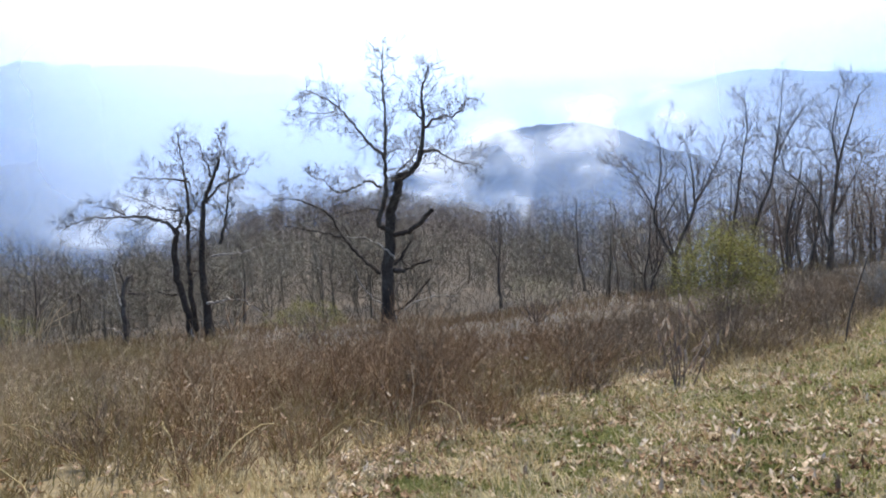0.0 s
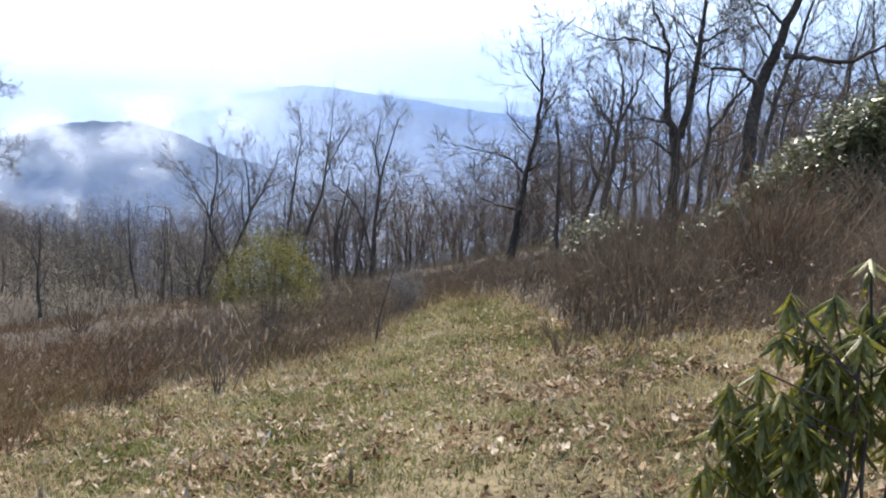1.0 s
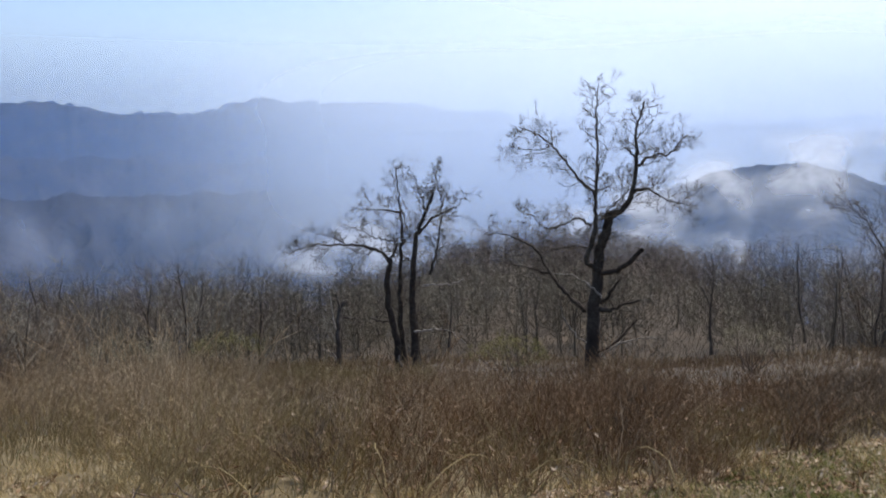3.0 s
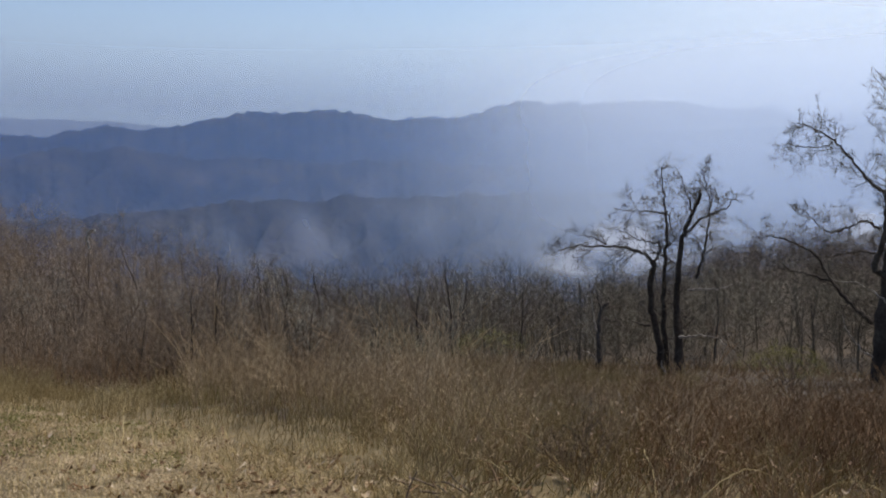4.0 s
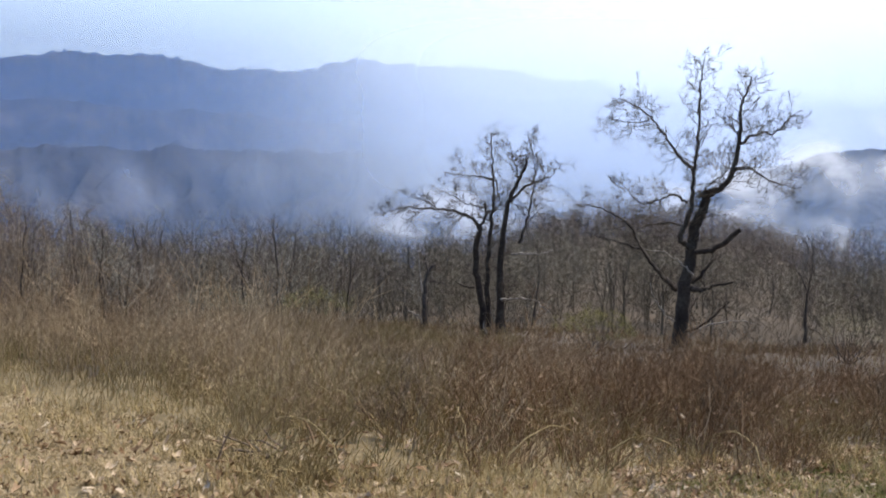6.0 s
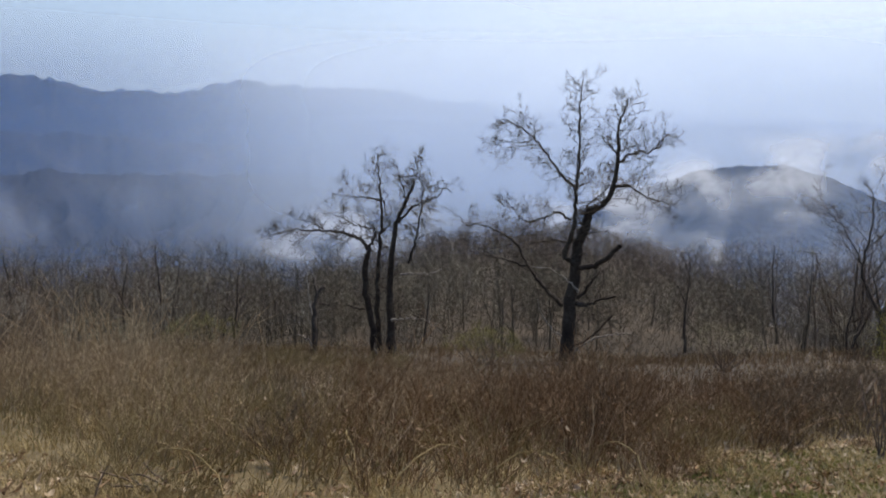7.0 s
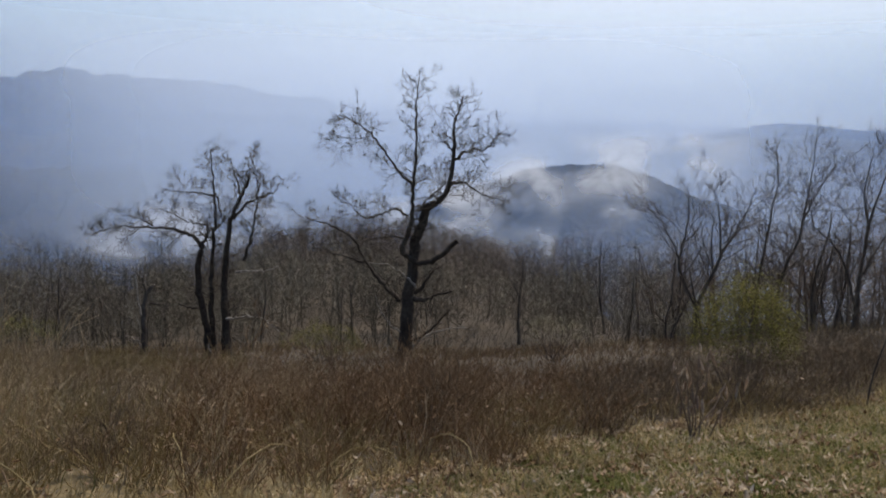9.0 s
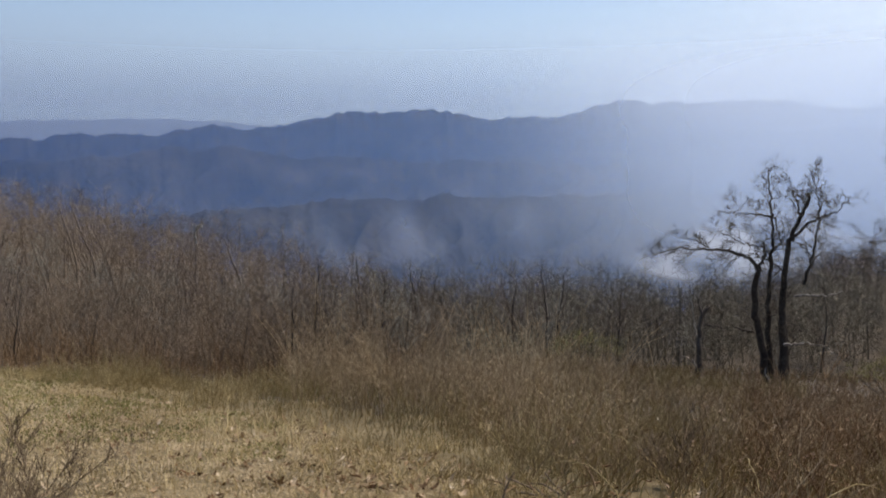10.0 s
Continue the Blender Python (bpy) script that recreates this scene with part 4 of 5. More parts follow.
# ---- brush ----
def canes(name, label, xy, height, material, seed, lean=0.25, rad=0.006, twigs=4, drift=(0.12, 0.0), category="brush", twig_len=0.3, rise=0.75, clump=0.8):
    """A thicket of thin upright stems with side twigs; one mass."""
    rng = np.random.default_rng(seed)
    n = len(xy)
    h = height * rng.uniform(0.45, 1.15, n) * np.clip(0.85 + 0.75 * np.array([noise.fractal((x * 0.55, y * 0.55, seed), 0.8, 2.1, 3) for x, y in xy]), 0.35, 1.6)
    dist, azim = polar(xy[:, 0], xy[:, 1])
    h = h * np.clip(0.52 + 0.22 * (dist - np.interp(azim, *EDGE)), 0.4, 1.0)
    h = h * np.where((azim > -6) & (azim < 40) & (dist < 33), np.interp(dist, [9, 15, 22], [1.0, 0.8, 0.62]), 1.0)
    h = h * np.where((azim > -36) & (azim <= -6) & (dist < 34), np.interp(dist, [10, 15, 24], [1.0, 0.72, 0.48]), 1.0)
    cell = np.floor(xy / clump + 0.35 * np.sin(xy[:, ::-1] * 1.7))
    pick = np.stack([np.sin(cell @ k + seed) * 43758.5 % 1.0 for k in (np.array([12.99, 78.23]), np.array([39.35, 11.14]), np.array([73.16, 52.24]))], -1)
    off = xy - (cell + 0.2 + 0.6 * pick[:, :2]) * clump
    xy = xy - 0.22 * off
    h = h * (0.55 + 0.75 * pick[:, 2])
    base = np.stack([xy[:, 0], xy[:, 1], ground_z(xy[:, 0], xy[:, 1]) - 0.03], -1)
    side = np.concatenate([rng.normal(0, lean, (n, 2)) + drift + 0.45 * np.clip(off / clump, -1, 1), np.zeros((n, 1))], 1)
    seg = 3 if twigs else 2
    u = np.linspace(0, 1, seg + 1)
    path = base[:, None] + h[:, None, None] * (u[None, :, None] * np.array([0, 0, 1.0]) + (u ** 1.6)[None, :, None] * side[:, None])
    path[:, 1:] += rng.normal(0, 0.02, (n, seg, 3))
    r = rad * rng.uniform(0.6, 1.3, (n, 1)) * np.linspace(1.2, 0.4, seg + 1)[None]
    chunks = [tubes(path, r, 3)]
    if twigs:
        k = np.repeat(np.arange(n), twigs)
        t = rng.uniform(0.3, 0.98, len(k))
        i = np.minimum((t * seg).astype(int), seg - 1)
        f = (t * seg - i)[:, None]
        p = path[k, i] * (1 - f) + path[k, i + 1] * f
        d = rng.normal(0, 0.55, (len(k), 3)) + [drift[0], drift[1], rise]
        L = (h[k] * twig_len * rng.uniform(0.4, 1.1, len(k)))[:, None]
        e = p + d * L + rng.normal(0, 0.03, (len(k), 3)) + np.array([0, 0, 0.05]) * L
        chunks.append(tubes(np.stack([p, e], 1), np.tile(np.array([0.55, 0.25]) * rad, (len(k), 1)), 3))
    ob = piece(name, fast_mesh(name, *joined(chunks)), material)
    return tagged(ob, label, category, kind="stuff")


def spread_xy(az0, az1, near, far, n, seed, clump=0.0, keep=None):
    """Points in a sector between two outlines given by azimuth."""
    rng = np.random.default_rng(seed)
    out = []
    while sum(len(o) for o in out) < n:
        az, d = rng.uniform(az0, az1, n), rng.uniform(0, 1, n)
        lo, hi = np.interp(az, *near) if isinstance(near, tuple) else near, np.interp(az, *far) if isinstance(far, tuple) else far
        r = lo + (hi - lo) * d ** 0.75
        x, y = -r * np.sin(np.radians(az)), r * np.cos(np.radians(az))
        ok = np.ones(n, bool)
        if clump:
            patch = 2.2 * np.array([noise.fractal((p * 0.6, q * 0.6, seed), 0.7, 2.2, 3) for p, q in zip(x, y)])
            ok = rng.uniform(-1.4, 1.4, n) < patch + (1 - clump) * 1.4
        if keep:
            ok &= keep(x, y)
        out.append(np.stack([x, y], -1)[ok])
    return np.concatenate(out)[:n]


NEAR_LEFT = (np.array([16, 24, 30, 38, 46, 60.0]), np.array([7.0, 7.2, 8.0, 11.0, 14.5, 22]))
canes("brush", "reddish-brown leafless bramble and weed stems across the slope", spread_xy(-10, 18, EDGE, 21, 5200, 61, 0.8), 0.8, CANE_RED, 62, rad=0.005, lean=0.36, twigs=7, twig_len=0.24, rise=0.5)
canes("brush", "grey-brown leafless weed stems across the slope", spread_xy(-29, -7, EDGE, 24, 4200, 91, 0.8), 0.85, CANE_GREY, 92, rad=0.005, lean=0.36, twigs=7, twig_len=0.24, rise=0.5)
canes("brush", "tan leafless weed stalks across the slope", spread_xy(10, 36, NEAR_LEFT, 21, 2600, 83, 0.7), 0.75, CANE_TAN, 84, lean=0.36, twigs=6, twig_len=0.24, rise=0.5)
canes("brush", "reddish-brown leafless scrub further down the slope", spread_xy(-14, 34, 19, 44, 7000, 63, 0.3), 0.42, CANE_RED, 64, rad=0.008)
canes("brush", "low grey-brown scrub under the trees beyond the mown strip", spread_xy(-46, -12, 16, 42, 6500, 95, 0.3), 0.5, CANE_GREY, 96, rad=0.007)
canes("dry_grass", "low dry grass between scrub and woods", spread_xy(-44, 34, 20, 44, 7000, 97, 0.5), 0.45, STRAW, 98, lean=0.4, rad=0.006, twigs=0, category="grass")
BANK_FAR = (np.array([-72, -55, -46, -42, -35.0]), np.array([13.5, 13.5, 13.8, 17, 19]))
canes("brush", "grey-brown leafless shrub thicket on the bank", spread_xy(-74, -35, EDGE, BANK_FAR, 5200, 65, 0.5), 1.15, CANE_GREY, 66, twigs=7, twig_len=0.35, rad=0.006)
canes("brush", "grey-brown leafless shrubs at the end of the mown strip", spread_xy(-36, -22, (EDGE[0], EDGE[1] + 0.5), 30, 2600, 67, 0.3), 1.0, CANE_GREY, 68, twigs=5)
canes("brush", "sparse brown stalks running out into the grass", spread_xy(-40, -26, (EDGE[0], EDGE[1] - 2.0), (EDGE[0], EDGE[1] + 1.0), 420, 85, 0.6), 0.5, CANE_GREY, 86, twigs=3, rad=0.004)
canes("dry_grass", "tall dry straw-coloured grass", spread_xy(16, 62, (EDGE[0], EDGE[1] - 0.5), 25, 11500, 69, 0.6), 0.58, STRAW, 70, lean=0.3, rad=0.005, twigs=1, category="grass")
canes("brush", "tawny leafless shrubs among dry grass", spread_xy(24, 46, (EDGE[0], EDGE[1] + 3.5), 28, 2000, 71, 0.7), 1.5, CANE_TAN, 72, twigs=8, clump=1.6)
canes("dry_grass", "dry straw among the brush", spread_xy(-32, 36, (EDGE[0], EDGE[1] - 1.6), (np.array([-32, -25, -20, 36]), np.array([19, 18, 16, 16])), 17000, 73, 0.6), 0.42, STRAW, 74, lean=0.4, rad=0.004, twigs=0, category="grass")
canes("brush", "leafless undergrowth below the trees", spread_xy(-40, 40, 36, 70, 4600, 75, 0.3), 1.6, TWIG_PALE, 76, rad=0.009, twigs=7, lean=0.55, rise=0.2, twig_len=0.4)
FIELD = (np.array([35, 42, 44, 53, 64, 69, 72, 80.0]), np.array([30, 25.5, 24, 26.5, 28.5, 33, 55, 60]))
FIELD_BACK = (FIELD[0], FIELD[1] + 16)
canes("brush", "tall tangled grey-brown shrubs along the field", spread_xy(35, 80, FIELD, FIELD_BACK, 4200, 77, 0.3), 2.1, TWIG_RED, 78, rad=0.008, twigs=12, lean=0.2, drift=(0, 0), twig_len=0.4)
canes("brush", "low tawny scrub along the field", spread_xy(38, 80, (FIELD[0], FIELD[1] - 2.0), (FIELD[0], FIELD[1] + 6), 2600, 79, 0.3), 1.1, CANE_RED, 80, rad=0.008, twigs=5)
canes("dry_grass", "pale seeding grass on the slope", spread_xy(14, 30, 21, 32, 3000, 81, 0.6), 0.95, STRAW, 82, rad=0.007, twigs=2, category="grass")
canes("dry_grass", "scattered tufts of dry grass in the mown strip", spread_xy(26, 72, 5.0, (EDGE[0], EDGE[1] + 0.5), 3500, 87, 0.7), 0.38, STRAW, 88, lean=0.4, rad=0.004, twigs=0, category="grass")
canes("dry_grass", "low greenish-tan grass of the far field", spread_xy(58, 79, 22, (np.array([58, 64, 69, 72, 80]), np.array([25, 28, 33, 60, 62])), 6000, 89, 0.3), 0.3, TURF_GREEN, 90, lean=0.4, rad=0.007, twigs=0, category="grass")
canes("dry_grass", "olive spring grass coming up among the brush", spread_xy(-26, 48, EDGE, 26, 2400, 93, 0.8), 0.3, TURF_GREEN, 94, lean=0.4, rad=0.005, twigs=0, category="grass")


# ---- lawn ----
def lawn_xy(n, seed, az0=-76, az1=74, d0=3.2, power=0.6, beyond=0.6):
    rng = np.random.default_rng(seed)
    az = rng.uniform(az0, az1, n)
    hi = np.minimum(np.interp(az, *EDGE) + beyond, 26)
    d = d0 + (hi - d0) * rng.uniform(0, 1, n) ** power
    return np.stack([-d * np.sin(np.radians(az)), d * np.cos(np.radians(az))], -1)


def blades(name, label, xy, length, width, material, seed, lie=(0.5, 1.45)):
    """Short grass: single curved blades in one mass, matted down where they lie."""
    rng = np.random.default_rng(seed)
    n = len(xy)
    base = np.stack([xy[:, 0], xy[:, 1], ground_z(xy[:, 0], xy[:, 1]) - 0.005], -1)
    a, tilt = rng.uniform(0, 2 * np.pi, n), rng.uniform(*lie, n)
    far = 0.75 + np.hypot(xy[:, 0], xy[:, 1]) / 22
    L = length * rng.uniform(0.5, 1.5, n) * far
    out = np.stack([np.cos(a), np.sin(a), np.zeros(n)], -1)
    side = np.stack([-np.sin(a), np.cos(a), rng.normal(0, 0.5, n)], -1) * (width * rng.uniform(0.6, 1.3, n) * far)[:, None]
    up = np.array([0, 0, 1.0])
    mid = base + (out * (np.sin(tilt) * 0.45)[:, None] + up * (np.cos(tilt * 0.7) * 0.5 + 0.05)[:, None]) * L[:, None]
    tip = base + (out * np.sin(tilt)[:, None] + up * (np.cos(tilt) * 0.8 + 0.12)[:, None]) * L[:, None]
    v = np.stack([base - side, base + side, mid + side * 0.8, mid - side * 0.8, tip], 1).reshape(-1, 3)
    k = np.arange(n)[:, None] * 5
    f = np.concatenate([k + [0, 1, 2], k + [0, 2, 3], k + [3, 2, 4]], 0)
    return tagged(piece(name, fast_mesh(name, v, f), material), label, "grass", kind="stuff")


def patchy(xy, seed, share, size=0.7):
    x, y = xy[:, 0], xy[:, 1]
    p = np.array([noise.fractal((a * size, b * size, seed), 0.7, 2.2, 4) for a, b in zip(x, y)]) + np.random.default_rng(7).normal(0, 0.12, len(x))
    return xy[p > np.quantile(p, 1 - share)]


blades("lawn_grass", "matted short tan grass of the mown clearing", patchy(lawn_xy(150000, 201, -76, -18, 3.6, 0.72), 6.0, 0.75, 2.0), 0.06, 0.0042, TURF, 202, (0.7, 1.5))
blades("lawn_grass", "matted bleached grass of the dry strip", patchy(lawn_xy(170000, 221, 5, 76, 3.6, 0.68), 6.0, 0.85, 2.0), 0.055, 0.0045, TURF_PALE, 222, (0.9, 1.5))
blades("lawn_grass", "thin tan grass beside the brush", patchy(lawn_xy(34000, 223, -20, 6, 3.6, 0.68), 6.0, 0.5, 2.0), 0.08, 0.0055, TURF, 224)
blades("lawn_grass", "patches of fresh green grass in the clearing", patchy(lawn_xy(110000, 203, -76, 8, 4.5, 0.58), 1.0, 0.45, 0.9), 0.06, 0.0042, TURF_GREEN, 204, (0.2, 1.1))
blades("lawn_grass", "greening grass beside the brush", patchy(lawn_xy(120000, 209, -34, 4, 5.0, 0.58), 5.0, 0.75, 1.0), 0.06, 0.005, TURF_GREEN, 210, (0.2, 1.2))
blades("lawn_grass", "patches of green grass in the mown strip", patchy(lawn_xy(60000, 205, 46, 76, 10), 2.0, 0.5, 0.5), 0.042, 0.005, TURF_GREEN, 206, (0.2, 1.1))
blades("lawn_grass", "longer tufts of bleached grass", patchy(lawn_xy(70000, 207, beyond=1.5), 3.0, 0.45, 1.1), 0.15, 0.0035, STRAW, 208, (0.3, 1.2))


def leaf_litter(name, label, xy, size, material, seed, lift=0.05):
    """Fallen oak leaves, lobed and curled, lying on the grass."""
    rng = np.random.default_rng(seed)
    n = len(xy)
    ang = np.linspace(0, 2 * np.pi, 11)[:-1]
    outline = np.stack([np.cos(ang), 0.5 * np.sin(ang)], -1) * np.array([1, 0.72, 1, 0.7, 0.95, 1.1, 0.95, 0.7, 1, 0.72])[:, None]
    s = size * rng.uniform(0.6, 1.3, n) * 0.5
    curl, fold = rng.uniform(-0.3, 1.3, n), rng.uniform(0.1, 1.4, n)
    ox, oy = outline[None, :, 0] * s[:, None], outline[None, :, 1] * s[:, None]
    oz = curl[:, None] * ox ** 2 / s[:, None] + fold[:, None] * np.abs(oy) + rng.normal(0, 0.08, ox.shape) * s[:, None]
    loc = np.concatenate([np.zeros((n, 1, 3)), np.stack([ox, oy, oz], -1)], 1)
    a, tx, ty = rng.uniform(0, 2 * np.pi, n), rng.normal(0, 0.28, n), rng.normal(0, 0.28, n)
    ca, sa = np.cos(a)[:, None], np.sin(a)[:, None]
    x, y = loc[..., 0] * ca - loc[..., 1] * sa, loc[..., 0] * sa + loc[..., 1] * ca
    z = loc[..., 2] + x * tx[:, None] + y * ty[:, None]
    z -= z.min(1, keepdims=True)
    g = ground_z(xy[:, 0], xy[:, 1]) + rng.uniform(0.005, 1, n) ** 1.7 * lift
    v = np.stack([x + xy[:, :1], y + xy[:, 1:], z + g[:, None]], -1).reshape(-1, 3)
    k = np.arange(n)[:, None, None] * 11
    i = np.arange(10)
    tri = np.stack([np.zeros(10, int), i + 1, (i + 1) % 10 + 1], -1)[None]
    return tagged(piece(name, fast_mesh(name, v, (k + tri).reshape(-1, 3)), material), label, "fallen leaves", kind="stuff")


leaf_litter("fallen_leaves", "curled tan and brown oak leaves lying on the grass", patchy(lawn_xy(26000, 211, -60, 8, 4.0, 0.66, 1.5), 8.0, 0.55, 0.9), 0.072, FALLEN, 212)
# Small dark brown leaves in tight clumps, for contrast in the turf.
leaf_litter("fallen_leaves", "dark brown leaves clumped in patches on the grass", patchy(lawn_xy(16000, 225, -60, 8, 4.0, 0.62, 0.5), 9.0, 0.3, 2.4), 0.06, DARK_LEAF, 226, 0.03)
leaf_litter("fallen_leaves", "dark leaves gathered in the dry strip", patchy(lawn_xy(5000, 227, 8, 60, 4.5, 0.7, 0.5), 9.0, 0.15, 2.4), 0.06, DARK_LEAF, 228, 0.03)
leaf_litter("fallen_leaves", "brown oak leaves drifted against the brush", patchy(lawn_xy(3000, 213, -34, 6, 5.5, 0.4, 1.2), 4.0, 0.55), 0.08, FALLEN, 214)
leaf_litter("fallen_leaves", "scattered brown leaves on the dry grass", lawn_xy(900, 215, 8, 60, 4.5, 0.8, 1.0), 0.10, FALLEN, 216)


leaf_litter("clinging_leaves", "dry pale leaves caught in the brush on the bank", spread_xy(-74, -33, EDGE, (EDGE[0], EDGE[1] + 2.0), 700, 217, 0.6), 0.055, DEAD_LEAF, 218, 0.7)
leaf_litter("clinging_leaves", "dry leaves caught in the brush on the slope", spread_xy(-33, 30, EDGE, (EDGE[0], EDGE[1] + 7), 1300, 219, 0.6), 0.05, DEAD_LEAF, 220, 0.6)


# ---- rhododendron in the foreground ----
def leaf_mesh(name, droop, fold):
    """A long leathery leaf, 1 long, folded along its midrib and bent downwards."""
    n = 7
    u = np.linspace(0, 1, n)
    w = 0.105 * np.sin(np.pi * np.clip(u * 0.94 + 0.05, 0, 1)) ** 0.75
    bend = -droop * u ** 2
    rows = np.stack([np.stack([u, sgn * w, bend - fold * w * abs(sgn) + 0.01 * (sgn == 0)], -1) for sgn in (-1.0, -0.5, 0.0, 0.5, 1.0)], 1)
    v = rows.reshape(-1, 3)
    i, j = np.meshgrid(np.arange(n - 1), np.arange(4), indexing="ij")
    k = i * 5 + j
    return fast_mesh(name, v, np.stack([k, k + 5, k + 6, k + 1], -1).reshape(-1, 4), smooth=True)


LEAVES = [leaf_mesh("leaf", 0.12, 0.5), leaf_mesh("leaf", 0.25, 0.8), leaf_mesh("leaf", 0.05, 0.3)]
for me in LEAVES:
    me.materials.append(EVERGREEN)


def leaf_pose(rng, tip, yaw, size):
    turn = Euler((rng.normal(0, 0.25), rng.uniform(0.35, 1.3), yaw + rng.normal(0, 0.15)))
    return Matrix.Translation(tip + np.array([0, 0, rng.uniform(-0.03, 0.015)])) @ turn.to_matrix().to_4x4() @ Matrix.Scale(size * rng.uniform(0.75, 1.2), 4)


def rhododendron(label, at, face, whorls, seed, mains, leaves=10, size=0.135, fill=0):
    """A few main stems that fork towards whorls of hanging leaves. whorls: (across, away, up) in metres."""
    rng = np.random.default_rng(seed)
    root = thing("rhododendron", label, "shrub", at, face)
    tips = np.array(whorls)
    nodes = []
    for k in range(mains):
        goal = tips[(k * len(tips)) // mains]
        foot = np.array([rng.normal(0.12, 0.07), rng.normal(0, 0.07), -0.05])
        line = smooth_line([foot, foot * 0.6 + goal * 0.35 + rng.normal(0, 0.03, 3), foot * 0.25 + goal * 0.7 + [0, 0, -0.06], goal], 14)
        piece("stem", fast_mesh("stem", *tubes([line], [np.linspace(0.009, 0.004, 14)], 6), smooth=True), BARK_OAK, root)
        nodes.append(line[5:12])
    nodes = np.concatenate(nodes)
    for tip in tips:
        start = nodes[np.argmin(np.linalg.norm((nodes - tip + [0, 0, 0.14]) * [1.5, 1, 1], axis=1))]
        line = smooth_line([start, start * 0.5 + tip * 0.5 + rng.normal(0, 0.012, 3), tip], 7)
        shoot = piece("shoot", fast_mesh("shoot", *tubes([line], [np.linspace(0.0045, 0.003, 7)], 5), smooth=True), BARK_OAK, root)
        turn0, n = rng.uniform(0, 6.28), leaves + rng.integers(-1, 2)
        for k in range(n):
            ob = piece("leaf", LEAVES[rng.integers(3)], EVERGREEN, shoot)
            ob.matrix_local = leaf_pose(rng, tip, turn0 + k * 6.283 / n, size)
    inner = []
    for k in range(fill):
        tip = tips[rng.integers(len(tips))] * [0.95, 0.9, 0.9] + rng.normal(0, 0.05, 3) + [0.05, 0.05, -0.07]
        for q in range(7):
            m = np.array(leaf_pose(rng, tip, q * 0.9, size))
            src = LEAVES[q % 3]
            v = np.array([x.co[:] for x in src.vertices]) @ m[:3, :3].T + m[:3, 3]
            inner.append((v, np.array([p.vertices[:] for p in src.polygons])))
    if inner:
        tagged(piece("inner_foliage", fast_mesh("inner_foliage", *joined(inner), smooth=True), EVERGREEN, root), kind="stuff")
    return root


G = 0.00115
pos, face = at_tree(-51.43, 3.6)
grid = [(700, 80), (800, 70), (490, 190), (610, 160), (690, 250), (480, 295), (340, 480), (430, 380), (560, 510), (720, 520), (810, 420), (600, 340), (470, 560), (850, 150),
        (390, 640), (520, 690), (880, 60), (930, 180), (950, 330), (1060, 240), (560, 430), (330, 570), (680, 420), (460, 760), (350, 660), (420, 480), (300, 720), (560, 600), (380, 780), (440, 860), (760, 240), (500, 440)]
rr = np.random.default_rng(5)
rhododendron("evergreen rhododendron bush with long drooping glossy leaves", pos, face, [((x - 725) * G, rr.uniform(-0.22, 0.28), (1128 - y) * G) for x, y in grid], 301, 7, 11, 0.108, 220)
pos, face = at_tree(-41.44, 3.4)
rhododendron("small evergreen rhododendron shoot with drooping leaves", pos, face, [(0.0, 0.0, 0.40), (0.1, 0.08, 0.30), (-0.07, 0.05, 0.24)], 302, 2)


# ---- evergreen and budding shrubs ----
def leafy_shrub(name, label, az, d, width, height, n, leaf, material, seed, stems=9, hang=0.0, bark=None, category="shrub", tall=0.0, aspect=0.36, loose=0.9, stem=0.02):
    """A shrub with bent stems and a mass of small leaves gathered in tufts on an uneven crown."""
    rng = np.random.default_rng(seed)
    pos, face = at_tree(az, d)
    root = thing(name, label, category, pos, face)
    tufts = max(12, n // 9)
    a, b = rng.uniform(0, 2 * np.pi, tufts), rng.uniform(0, 1, tufts) ** 0.5
    el = np.arccos(rng.uniform(-0.1, 1, tufts))
    lump = 1 + 0.22 * np.sin(3 * a + seed) * np.sin(4 * el)
    c = np.stack([np.sin(el) * np.cos(a) * width / 2, np.sin(el) * np.sin(a) * width / 2, np.cos(el) * height * 0.52], -1) * (lump * (0.55 + 0.45 * b))[:, None]
    c[:, 2] += height * 0.46 + tall * rng.uniform(-0.5, 0.5, tufts)
    c[:, 2] = np.maximum(c[:, 2], 0.08)
    for k in range(stems):
        tip = c[rng.integers(tufts)]
        foot = np.array([rng.normal(0, width * 0.06), rng.normal(0, width * 0.06), -0.1])
        line = smooth_line([foot, foot * 0.5 + tip * 0.5 + np.array([0, 0, -0.1 * height]), tip], 7)
        piece("stem", fast_mesh("stem", *tubes([line], [np.linspace(stem, 0.3 * stem, 7)], 5), smooth=True), bark or BARK_BROWN, root)
    t = rng.integers(0, tufts, n)
    p = c[t] + rng.normal(0, leaf * loose, (n, 3))
    yaw, tilt = rng.uniform(0, 2 * np.pi, n), rng.uniform(-0.5, 0.7, n) + hang
    dirv = np.stack([np.cos(yaw) * np.cos(tilt), np.sin(yaw) * np.cos(tilt), -np.sin(tilt)], -1)
    side = np.stack([-np.sin(yaw), np.cos(yaw), rng.normal(0, 0.4, n)], -1)
    s = (leaf * rng.uniform(0.6, 1.3, n))[:, None]
    mid = p + dirv * s * 0.5
    v = np.stack([p, mid + side * s * aspect * 0.5 - [0, 0, 0.01], p + dirv * s, mid - side * s * aspect * 0.5 - [0, 0, 0.01]], 1).reshape(-1, 3)
    f = np.arange(n)[:, None] * 4 + np.array([0, 1, 2, 3])
    tagged(piece("foliage", fast_mesh("foliage", v, f), material, root), kind="stuff")
    return root


